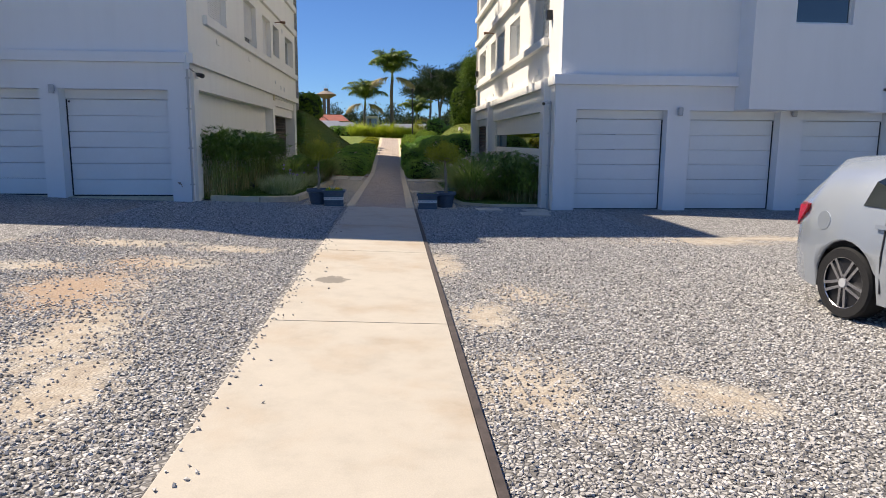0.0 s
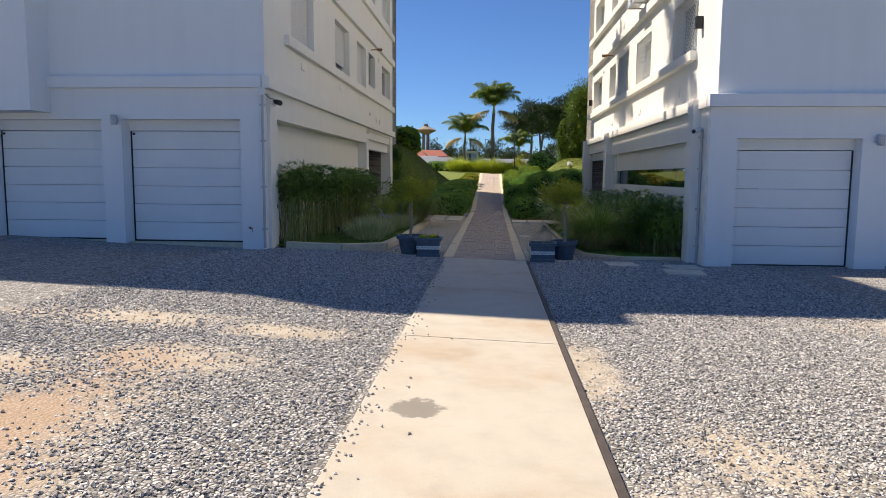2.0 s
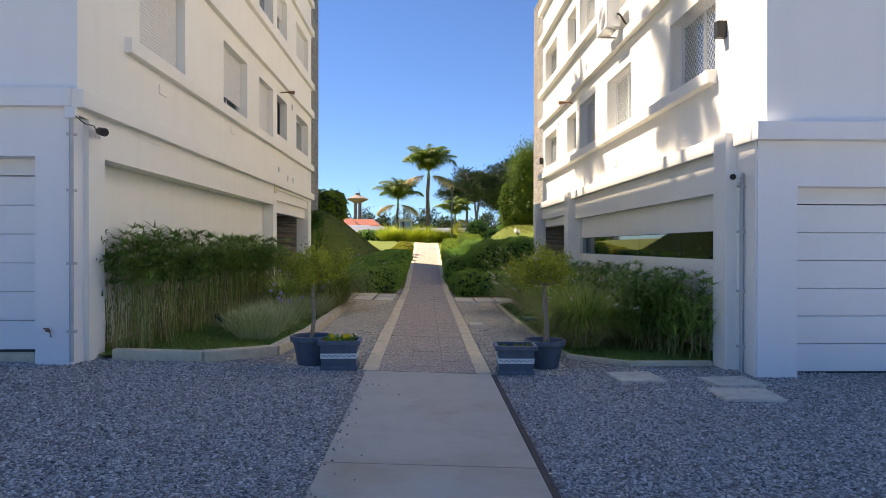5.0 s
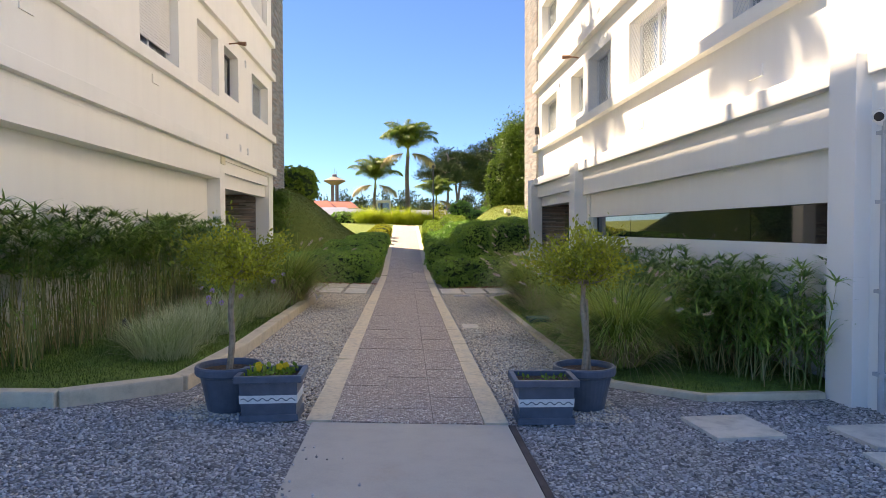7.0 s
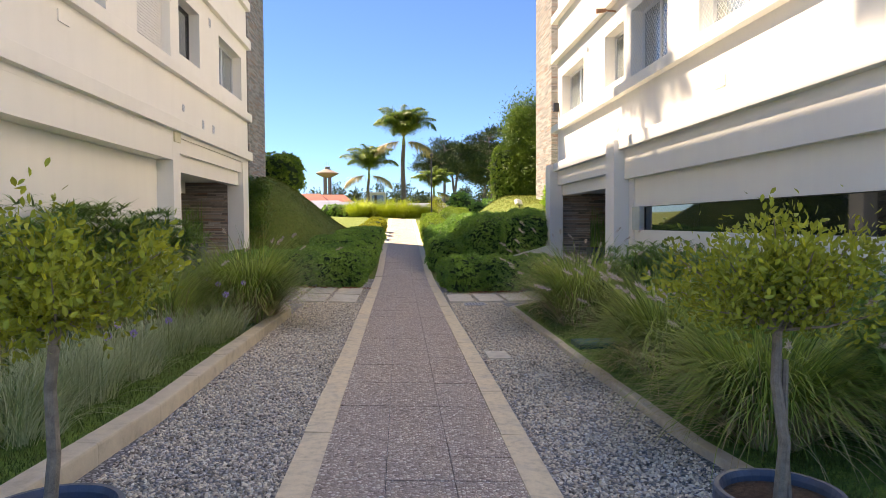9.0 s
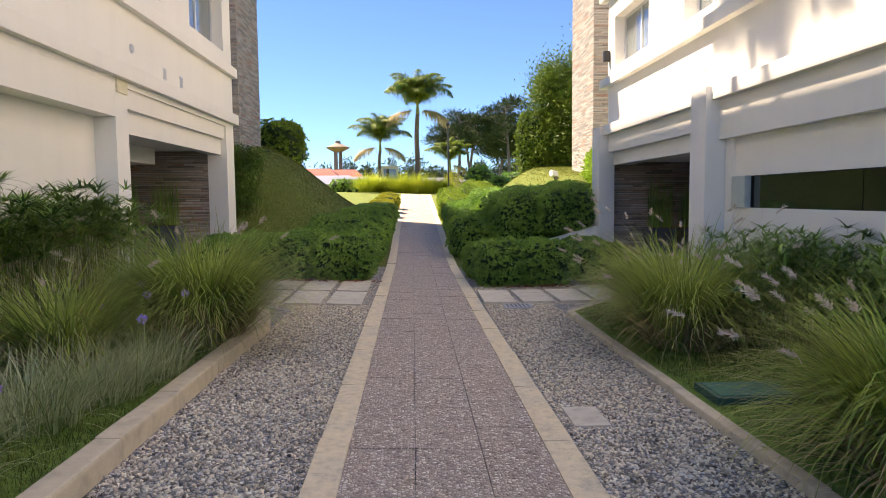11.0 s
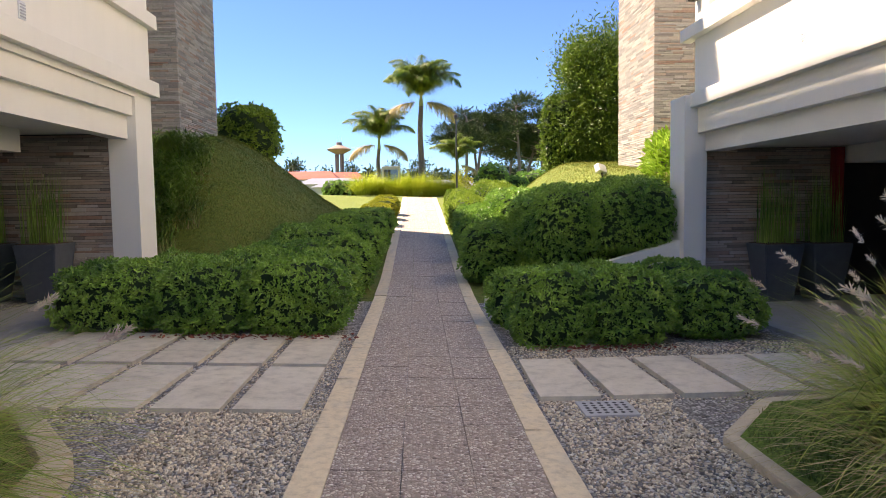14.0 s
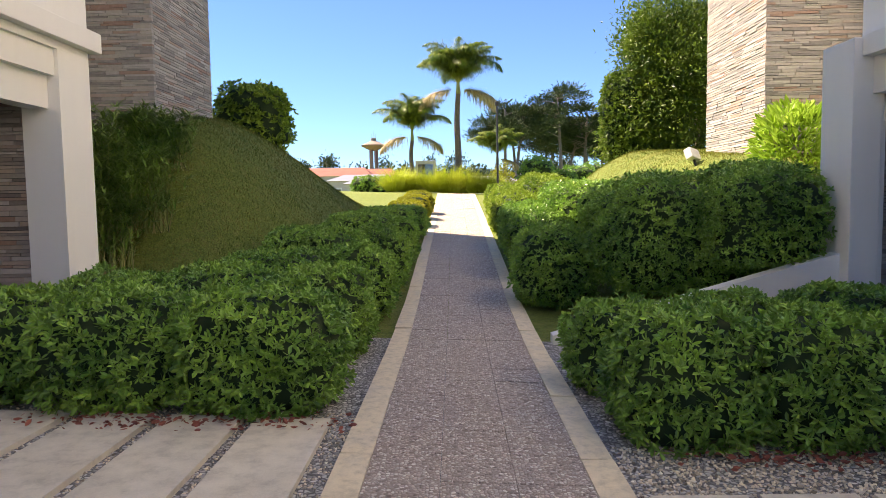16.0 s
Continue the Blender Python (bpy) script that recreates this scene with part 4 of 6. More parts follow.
for x, y, r, h, ry, z in ((0.85, 32.2, 0.5, 0.95, 0.6, 0.1), (2.3, 31.6, 1.1, 1.3, 0.9, 0.35), (3.0, 31.2, 0.62, 1.15, 0.75, 0.6), (2.85, 30.6, 0.62, 0.95, 0.5, 0.72), (1.0, 34.2, 0.6, 0.95, 0.9, 0.3), (1.7, 34.2, 0.7, 0.95, 0.9, 0.7), (1.0, 36.2, 0.55, 0.85, 0.9, 0.5), (1.75, 35.9, 0.6, 0.8, 0.8, 0.9)):
    k += 1
    shrub("hedge_shrub", "large dark green mounded hedge shrub on the bank", x, y, r, h, M_HEDGE, k, ry=ry, z=z, wild=0.16, group="hedge on the bank")
for x, y, r, h, ry in ((1.0, 38.6, 0.6, 0.95, 1.0), (1.75, 39.2, 0.7, 0.85, 1.0), (1.05, 40.8, 0.55, 0.9, 1.0), (1.85, 41.5, 0.65, 0.9, 1.0), (1.0, 43.2, 0.5, 0.85, 1.0)):
    k += 1
    shrub("hedge_shrub", "sunlit bright green mounded shrub", x, y, r, h, M_HEDGELITE, k, leaf=0.055, dens=2000, ry=ry, group="sunlit hedge")
for x, y, r, h in ((-1.6, 40.0, 0.45, 0.55), (-1.5, 41.6, 0.42, 0.6), (-1.45, 43.0, 0.42, 0.62)):
    k += 1
    shrub("golden_shrub", "golden yellow-green clipped shrub", x, y, r, h, M_GOLDSHRUB, k, leaf=0.055, dens=2000)
shrub("round_bush", "bright green bush on top of the bank", -4.75, 38.2, 0.75, 1.35, M_HEDGELITE, 77, leaf=0.09, dens=900, z=2.55, wild=0.2)
shrub("fern_plant", "bright yellow-green ferny shrub by the stone tower", 4.45, 33.2, 0.42, 0.85, M_FERN, 79, leaf=0.17, dens=500, wild=0.3, aspect=0.25, core=False, z=1.75, whorl=1)
shrub("tall_bush", "tall bright green climber-like bush beside the bamboo", 3.9, 41.0, 0.5, 2.3, M_BAMBOO, 80, leaf=0.09, dens=900, wild=0.25, z=2.2)


def papyrus(x, y, r, h, n, seed, label, lean=0.12, rays=18, ray=0.22, low=7):
    """A stand of sedge: thin stems, each with a parasol of narrow leaves."""
    g = np.random.default_rng(seed)
    root = thing("papyrus_clump", label, "plant", (x, y, GH(x, y) + 0.04), "sedge along the wall")
    a, q = g.uniform(0, 6.28, n), r * np.sqrt(g.uniform(0, 1, n))
    B = np.stack([q * np.cos(a), q * np.sin(a), np.zeros(n)], 1)
    L = h * g.uniform(0.62, 1.08, n)
    hd, ln = g.uniform(0, 6.28, n), np.abs(g.normal(0, lean, n)) + 0.02
    stems = blade_mesh(B, hd, ln, L, 0.012, 0.12, 3, g)
    dead = int(n * 0.5)
    tagged(np_part("stalk_mass", *stems, M_PAPSTEM, root), kind="stuff")
    T = stems[0].reshape(n, -1, 3)[:, -2:].mean(1)
    m = n * rays
    TT = np.repeat(T, rays, 0)
    hd2 = np.tile(np.arange(rays) * 6.283 / rays, n) + g.uniform(0, 0.5, m)
    fans = blade_mesh(TT, hd2, g.uniform(0.85, 1.6, m), ray * g.uniform(0.6, 1.2, m), 0.021, 0.55, 3, g)
    m2 = n * low
    f2 = g.uniform(0.3, 0.95, m2)[:, None]
    foot = np.repeat(B, low, 0) * (1 - f2) + np.repeat(T, low, 0) * f2
    low = blade_mesh(foot, g.uniform(0, 6.28, m2), g.uniform(0.4, 1.3, m2), 0.24 * g.uniform(0.6, 1.2, m2), 0.021, 0.9, 3, g)
    tagged(np_part("leaf_mass", *join(fans, low), M_PAPYRUS, root), kind="stuff")
    db = blade_mesh(B[:dead], hd[:dead] + 2, ln[:dead] * 2, L[:dead] * 0.45, 0.012, 0.3, 3, g)
    tagged(np_part("dry_stalk_mass", *db, M_STRAW, root, "dry straw-coloured stalks"), kind="stuff")


for i in range(15):
    papyrus(-4.17 + 0.06 * math.sin(i * 2.1), 15.95 + 0.62 * i, 0.34, 1.36 + 0.12 * math.sin(i * 1.7) - (0.1 if i > 10 else 0), 75, 200 + i, "tall green umbrella sedge on dry stalks against the white wall", rays=20, ray=0.25, low=1)
for i in range(8):
    papyrus(3.3 - 0.15 * (i % 2), 16.35 + 0.95 * i, 0.48, 1.12 - 0.05 * (i % 3), 70, 250 + i, "leafy green umbrella sedge under the dark window", 0.3, low=12)
for x, y, h in ((2.95, 16.75, 0.95), (2.85, 18.2, 1.0), (2.9, 20.1, 0.95), (2.95, 22.2, 0.95)):
    papyrus(x, y, 0.4, h, 55, int(300 + y * 10), "leafy green umbrella sedge under the dark window", 0.35, low=12)


def fountain_grass(x, y, r, h, n, seed, label, plumes=14, dry=0.2):
    g = np.random.default_rng(seed)
    root = thing("fountain_grass", label, "grass", (x, y, GH(x, y) + 0.03), "fountain grasses")
    a, q = g.uniform(0, 6.28, n), 0.3 * r * np.sqrt(g.uniform(0, 1, n))
    B = np.stack([q * np.cos(a), q * np.sin(a), np.zeros(n)], 1)
    hd = a + g.normal(0, 0.5, n)
    ln = np.abs(g.normal(0.22, 0.17, n))
    L = (0.6 * r + 0.8 * h) * g.uniform(0.55, 1.12, n)
    d = int(n * dry)
    tagged(np_part("blade_mass", *blade_mesh(B[d:], hd[d:], ln[d:], L[d:], 0.016, g.uniform(0.9, 2.5, n - d), 6, g), M_GRASS, root), kind="stuff")
    tagged(np_part("dry_blade_mass", *blade_mesh(B[:d], hd[:d], ln[:d] + 0.45, L[:d] * 0.95, 0.012, g.uniform(0.9, 1.7, d), 5, g), M_STRAW, root, "dry straw blades"), kind="stuff")
    if plumes:
        m = plumes
        b2 = np.zeros((m, 3))
        h2, l2 = g.uniform(0, 6.28, m), g.uniform(0.25, 0.75, m)
        LL = (0.6 * r + 0.95 * h) * g.uniform(0.8, 1.1, m)
        st = blade_mesh(b2, h2, l2, LL, 0.005, 0.7, 5, g)
        tagged(np_part("flower_stalk_mass", *st, M_STRAW, root), kind="stuff")
        S = st[0].reshape(m, -1, 3)
        tip, prev = S[:, -2:].mean(1), S[:, -4:-2].mean(1)
        ax = unit(tip - prev)
        per = 90
        t = g.uniform(0, 1, (m, per, 1))
        P = (tip[:, None] + ax[:, None] * 0.1 * t).reshape(-1, 3)
        D = g.normal(size=(m * per, 3)) * 0.55 + np.repeat(ax, per, 0)
        np_part("plume", *leaf_mesh(P, D, np.full(m * per, 0.03), 0.14, g, 0), M_PLUME, root, "pale pinkish feathery seed heads")


FG = "arching green fountain grass with pale feathery plumes"
for i, (x, y, r, h, n, p) in enumerate(((1.98, 17.2, 0.72, 0.95, 2600, 16), (2.05, 19.1, 0.75, 1.0, 2200, 26), (2.35, 18.1, 0.55, 0.9, 900, 18), (2.1, 22.3, 0.95, 1.05, 2200, 16),
                                        (2.2, 23.5, 0.8, 1.0, 1500, 20), (2.9, 22.9, 0.7, 0.95, 900, 8), (2.75, 24.3, 0.6, 0.85, 900, 10))):
    fountain_grass(x, y, r, h, n, 400 + i, FG, p)
for i, (x, y, r, h, n, p) in enumerate(((-2.52, 22.4, 1.0, 1.0, 3200, 10), (-3.1, 22.9, 0.75, 0.9, 1100, 5), (-3.2, 21.2, 0.7, 0.9, 900, 4))):
    fountain_grass(x, y, r, h, n, 430 + i, "large arching fountain grass spilling over the kerb", p, 0.22)


def tuft(name, label, category, x, y, r, h, n, mat, seed, group, width=0.008, z=None):
    g = np.random.default_rng(seed)
    root = thing(name, label, category, (x, y, (GH(x, y) + 0.05) if z is None else z), group)
    a = g.uniform(0, 6.28, n)
    q = 0.6 * r * np.sqrt(g.uniform(0, 1, n))
    B = np.stack([q * np.cos(a), q * np.sin(a), np.zeros(n)], 1)
    tagged(np_part("blade_mass", *blade_mesh(B, a + g.normal(0, 0.6, n), np.abs(g.normal(0.4, 0.3, n)), (0.5 * r + 0.8 * h) * g.uniform(0.6, 1.1, n), width, g.uniform(0.6, 1.5, n), 4, g), mat, root), kind="stuff")
    return root


for i, (x, y, h) in enumerate(((-4.75, 31.5, 1.0), (-4.6, 32.2, 1.1), (-4.95, 32.7, 1.2), (-4.7, 33.2, 0.9), (-5.2, 32.0, 1.4))):
    papyrus(x, y, 0.4, h * 0.95, 110, 440 + i, "dark green leafy sedge against the stone tower", 0.3, low=12)
for i, (x, y) in enumerate(((-2.85, 17.3), (-3.1, 17.75), (-2.9, 18.2), (-3.15, 18.6), (-2.85, 19.0), (-3.1, 19.5), (-2.85, 20.0), (-2.7, 20.6), (-2.6, 21.2))):
    tuft("border_grass", "pale variegated border grass tuft", "grass", x, y, 0.5, 0.38, 420, M_LIRIOPE, 460 + i, "variegated border grass", 0.009)


def garlic_flower(x, y, h, seed):
    g = np.random.default_rng(seed)
    root = thing("lilac_flower", "lilac flower cluster on a thin green stem", "flower", (x, y, GH(x, y) + 0.05), "lilac flowers")
    bm = bmesh.new()
    tipx, tipy = g.uniform(-0.08, 0.08, 2)
    tube(bm, [(0, 0, 0), (tipx * 0.4, tipy * 0.4, h * 0.6), (tipx, tipy, h)], 0.004, 0.003, 5)
    part("stem", bm, M_PAPSTEM, root)
    n = 60
    D = unit(g.normal(size=(n, 3)) + np.array([0, 0, 0.3]))
    P = np.array([tipx, tipy, h]) + D * 0.014
    np_part("petals", *leaf_mesh(P, D, np.full(n, 0.022), 0.5, g), M_LILAC, root)


rng = random.Random(5)
for i in range(16):
    garlic_flower(rng.uniform(-3.2, -2.4), rng.uniform(18.2, 22.6), rng.uniform(0.42, 0.62), 500 + i)

# ---- pots ----
def tree_pot(x, y, lean, seed, label):
    z = GH(x, y) + 0.01
    root = thing("round_pot", label, "pot", (x, y, z), "round pots beside the path")
    bm = bmesh.new()
    lathe(bm, [(0.165, 0.0), (0.17, 0.01), (0.2, 0.16), (0.223, 0.27), (0.228, 0.275), (0.255, 0.285), (0.262, 0.298), (0.262, 0.343), (0.255, 0.355), (0.235, 0.355), (0.225, 0.33), (0.222, 0.3)], 36)
    part("pot_body", bm, M_POTBLUE, root, smooth=False)
    bm = bmesh.new()
    lathe(bm, [(0.224, 0.29), (0.224, 0.306)], 28)
    part("soil", bm, M_SOIL, root, "dark potting soil")
    tree = thing("small_tree", "small round-headed tree with yellow-green leaves in a pot", "tree", (x, y, z + 0.304), "small potted trees")
    g = np.random.default_rng(seed)
    bm = bmesh.new()
    top = Vector((lean, 0.03, 0.72))
    tube(bm, [(0, 0, 0), (lean * 0.2 + 0.02, 0.0, 0.25), (lean * 0.6 - 0.01, 0.02, 0.5), top], 0.027, 0.02, 8)
    if lean < 0.03:
        tube(bm, [(0.05, 0.02, 0), (0.035, 0.03, 0.3), (0.02, 0.0, 0.6)], 0.018, 0.012, 7)
    part("trunk", bm, M_BARK, tree)
    bm = bmesh.new()
    tips = []
    for i in range(34):
        d = Vector(unit(g.normal(size=(1, 3)))[0])
        d.z = abs(d.z) * 0.75 - 0.12
        end = top + Vector((d.x * 0.48, d.y * 0.48, d.z * 0.52 + 0.14)) * g.uniform(0.55, 1.05)
        midp = top.lerp(end, 0.5) + Vector(g.normal(size=3)) * 0.03
        tube(bm, [top, midp, end], 0.008, 0.002, 5)
        tips += [top.lerp(end, f) for f in (0.45, 0.6, 0.75, 0.9, 1.0)]
    part("branch_work", bm, M_BARK, tree)
    tips = np.array([t[:] for t in tips])
    P = np.repeat(tips, 40, 0) + g.normal(0, 0.05, (len(tips) * 40, 3))
    D = (P - np.array(top)) + np.array([0, 0, 0.1]) + g.normal(0, 0.45, P.shape)
    np_part("foliage", *leaf_mesh(P, D, np.full(len(P), 0.033), 0.5, g), M_SMALLTREE, tree)


tree_pot(-1.73, 15.5, 0.03, 601, "blue-grey round plastic pot with a rolled rim")
tree_pot(1.16, 15.66, 0.0, 602, "blue-grey round plastic pot with a rolled rim")


def box_planter(x, y, rot, flowers, label):
    z = GH(x, y) + 0.012
    root = thing("box_planter", label, "planter", (x, y, z), "square planters beside the path")
    root.rotation_euler = (0, 0, radians(rot))

    def frustum(bm, w0, w1, z0, z1):
        b0 = [bm.verts.new((sx * w0 / 2, sy * w0 * 0.4, z0)) for sx, sy in ((-1, -1), (1, -1), (1, 1), (-1, 1))]
        b1 = [bm.verts.new((sx * w1 / 2, sy * w1 * 0.4, z1)) for sx, sy in ((-1, -1), (1, -1), (1, 1), (-1, 1))]
        for i in range(4):
            bm.faces.new((b0[i], b0[(i + 1) % 4], b1[(i + 1) % 4], b1[i]))
        bm.faces.new(b0[::-1])
        bm.faces.new(b1)
    bm = bmesh.new()
    frustum(bm, 0.44, 0.43, 0.0, 0.05)
    frustum(bm, 0.4, 0.43, 0.05, 0.3)
    part("planter_body", bm, M_POTBLUE, root)
    bm = bmesh.new()
    for a in ((-0.25, 0.25, -0.205, -0.165), (-0.25, 0.25, 0.165, 0.205), (-0.25, -0.21, -0.165, 0.165), (0.21, 0.25, -0.165, 0.165)):
        bx(bm, *a, 0.29, 0.345, bev=0.008)
    part("rim", bm, M_POTBLUE, root)
    bm = bmesh.new()
    frustum(bm, 0.424, 0.43, 0.135, 0.195)
    stripe = part("stripe", bm, M_STRIPE, root, "pale wavy painted stripe")
    bm = bmesh.new()
    tube(bm, [(-0.2 + 0.01 * i, -0.1722, 0.165 + 0.01 * math.sin(i * 0.9)) for i in range(41)], 0.004, 0.004, 5)
    part("wave", bm, M_POTBLUE, stripe, "thin blue wave line")
    part("soil", boxes((-0.21, 0.21, -0.165, 0.165, 0.285, 0.305)), M_SOIL, root, "dark soil")
    g = np.random.default_rng(int(abs(x) * 100))
    if flowers:
        bed_ = thing("pansies", "green seedlings with yellow pansy flowers in the planter", "flower", (x, y, z + 0.305))
        n = 160
        P = np.stack([g.uniform(-0.18, 0.18, n), g.uniform(-0.13, 0.13, n), g.uniform(0, 0.05, n)], 1)
        np_part("leaves", *leaf_mesh(P, g.normal(size=(n, 3)) * 0.6 + np.array([0, 0, 0.7]), np.full(n, 0.045), 0.6, g), M_HEDGELITE, bed_)
        for fx, fy in ((-0.09, -0.06), (-0.11, 0.05), (0.06, -0.02), (0.1, 0.02)):
            bm = bmesh.new()
            for k2 in range(5):
                a = k2 * 1.257
                r = bmesh.ops.create_uvsphere(bm, u_segments=8, v_segments=5, radius=0.015, matrix=pose(fx + 0.014 * math.cos(a), fy, 0.075 + 0.014 * math.sin(a)) @ Matrix.Diagonal((1, 0.25, 1, 1)))
            part("flower_head", bm, M_YELLOW, bed_, "yellow pansy")
    else:
        bed_ = thing("seedlings", "sparse green seedlings in bare soil", "plant", (x, y, z + 0.305))
        n = 40
        P = np.stack([g.uniform(-0.18, 0.18, n), g.uniform(-0.13, 0.13, n), g.uniform(0, 0.03, n)], 1)
        np_part("leaves", *leaf_mesh(P, g.normal(size=(n, 3)) * 0.6 + np.array([0, 0, 0.7]), np.full(n, 0.035), 0.5, g), M_HEDGELITE, bed_)


box_planter(-1.36, 15.31, 1, True, "blue-grey square planter with a pale stripe")
box_planter(0.74, 15.32, -2, False, "blue-grey square planter with a pale stripe")


def tall_planter(x, y, z, seed, label):
    root = thing("tall_planter", label, "planter", (x, y, z), "tall planters in the porch")
    bm = bmesh.new()
    for w0, w1, z0, z1 in ((0.36, 0.56, 0, 0.8),):
        b0 = [bm.verts.new((sx * w0 / 2, sy * w0 / 2, z0)) for sx, sy in ((-1, -1), (1, -1), (1, 1), (-1, 1))]
        b1 = [bm.verts.new((sx * w1 / 2, sy * w1 / 2, z1)) for sx, sy in ((-1, -1), (1, -1), (1, 1), (-1, 1))]
        for i in range(4):
            bm.faces.new((b0[i], b0[(i + 1) % 4], b1[(i + 1) % 4], b1[i]))
        bm.faces.new(b0[::-1])
        bm.faces.new(b1)
    bmesh.ops.bevel(bm, geom=list(bm.edges), offset=0.012, segments=2, affect="EDGES")
    part("planter_body", bm, M_POTGREY, root)
    part("soil", boxes((-0.25, 0.25, -0.25, 0.25, 0.8, 0.81)), M_SOIL, root, "dark soil")
    reeds = tuft("horsetail", "upright dark green horsetail reeds in a planter", "plant", x, y, 0.3, 0.9, 1, M_PAPSTEM, seed, "horsetail reeds", 0.012, z + 0.81)
    g = np.random.default_rng(seed)
    n = 150
    B = np.stack([g.uniform(-0.22, 0.22, n), g.uniform(-0.2, 0.2, n), np.zeros(n)], 1)
    np_part("reeds", *blade_mesh(B, g.uniform(0, 6.28, n), np.abs(g.normal(0, 0.06, n)), g.uniform(0.55, 1.1, n), 0.012, 0.08, 3, g), M_PAPYRUS, reeds)


for x, y, z in ((-5.45, 29.75, 0.2), (-6.25, 29.8, 0.2), (4.6, 29.75, 0.03), (5.28, 29.75, 0.03)):
    tall_planter(x, y, z, int(700 + x * 7), "tall tapered slate-grey planter in the porch")

# ---- trees and distance ----
def frond(base, head, lean, length, g, leaflets=170, droop=1.5, ll=0.42):
    """A feather palm leaf: arching rib, two rows of hanging leaflets."""
    n = 12
    p, pts = np.array(base, float), [np.array(base, float)]
    for k in range(n):
        a = lean + droop * ((k + 0.5) / n) ** 1.9
        p = p + np.array([math.cos(head) * math.sin(a), math.sin(head) * math.sin(a), math.cos(a)]) * length / n
        pts.append(p)
    pts = np.array(pts)
    t = np.linspace(0.14, 1, leaflets)
    idx = np.clip((t * n).astype(int), 0, n - 1)
    P = pts[idx] + (pts[idx + 1] - pts[idx]) * (t * n - idx)[:, None]
    ax = unit(pts[idx + 1] - pts[idx])
    side = np.array([-math.sin(head), math.cos(head), 0])
    PP, DD, LL = [], [], []
    for s in (1, -1):
        PP.append(P)
        DD.append(side * s * 0.9 + ax * 0.75 + np.array([0, 0, -0.15]) + g.normal(0, 0.3, P.shape))
        LL.append(ll * np.sin(np.pi * (0.15 + 0.8 * t)) * g.uniform(0.8, 1.2, len(t)))
    PP, DD, LL = np.concatenate(PP), unit(np.concatenate(DD)), np.concatenate(LL)
    hd = np.arctan2(DD[:, 1], DD[:, 0])
    ln = np.arccos(np.clip(DD[:, 2], -1, 1))
    return blade_mesh(PP, hd, ln, LL, 0.03, 1.25, 4, g), pts


def palm(x, y, z, trunk_h, r, length, n, seed, label, mat=None, skirt=2, ll=0.55):
    g = np.random.default_rng(seed)
    root = thing("palm_tree", label, "palm", (x, y, z), "feather palms")
    bm = bmesh.new()
    pts = [(0.03 * math.sin(k * 0.5) * k / 8, 0, trunk_h * k / 14) for k in range(15)]
    tube(bm, pts, r * 1.15, r * 0.72, 12)
    for k in range(1, 26):
        zz = trunk_h * k / 27
        xx = 0.03 * math.sin(zz / trunk_h * 7) * zz / trunk_h * 14 / 8
        rr = r * (1.15 - 0.43 * zz / trunk_h)
        lathe(bm, [(rr * 0.97, 0), (rr * 1.06, 0.02), (rr * 0.97, 0.05)], 12, (xx, 0, zz))
    part("trunk", bm, M_PALMBARK, root)
    bm = bmesh.new()
    tx = pts[-1][0]
    tube(bm, [(tx, 0, trunk_h), (tx, 0, trunk_h + 0.35), (tx, 0, trunk_h + 0.6)], r * 0.8, r * 0.3, 10)
    part("crownshaft", bm, M_PAPSTEM, root)
    for k in range(n):
        ring = k / n
        lean = 0.03 + 0.75 * ring ** 1.4
        fr, rib = frond((tx, 0, trunk_h + 0.45), k * 2.39996 + g.uniform(-0.2, 0.2), lean, length * g.uniform(0.85, 1.1), g, droop=1.35 + 0.8 * g.uniform(), ll=ll)
        fo = np_part("frond", *fr, mat or M_PALM, root)
        bm = bmesh.new()
        tube(bm, [tuple(q) for q in rib[::2]], 0.022, 0.005, 5)
        part("rib", bm, M_PAPSTEM, fo)
    for k in range(skirt):
        fr, rib = frond((tx, 0, trunk_h + 0.2), k * 2.9 + 0.3, 1.6, length * 0.85, g, droop=1.3, ll=ll)
        np_part("dead_frond", *fr, M_STRAW, root, "hanging dry brown frond")


palm(-0.2, 54.0, GH(-0.2, 54), 4.45, 0.15, 2.5, 28, 801, "tall feather palm with a ringed grey trunk", skirt=3, ll=0.75)
palm(-2.35, 55.0, GH(-2.35, 55), 2.4, 0.11, 2.1, 22, 802, "shorter yellowing feather palm", skirt=2, ll=0.65)
palm(1.9, 60.0, GH(1.9, 60), 1.9, 0.12, 1.9, 20, 803, "low bright green feather palm behind the lawn", skirt=1)
# unseen palms, added on the roof to shade the white walls and the yard
for i, (x, y) in enumerate(((-5.4, 21.9), (-5.3, 28.2))):
    palm(x, y, TOP, 2.0, 0.12, 2.0, 8, 810 + i, "unseen palm added on the roof to cast shade", skirt=0)


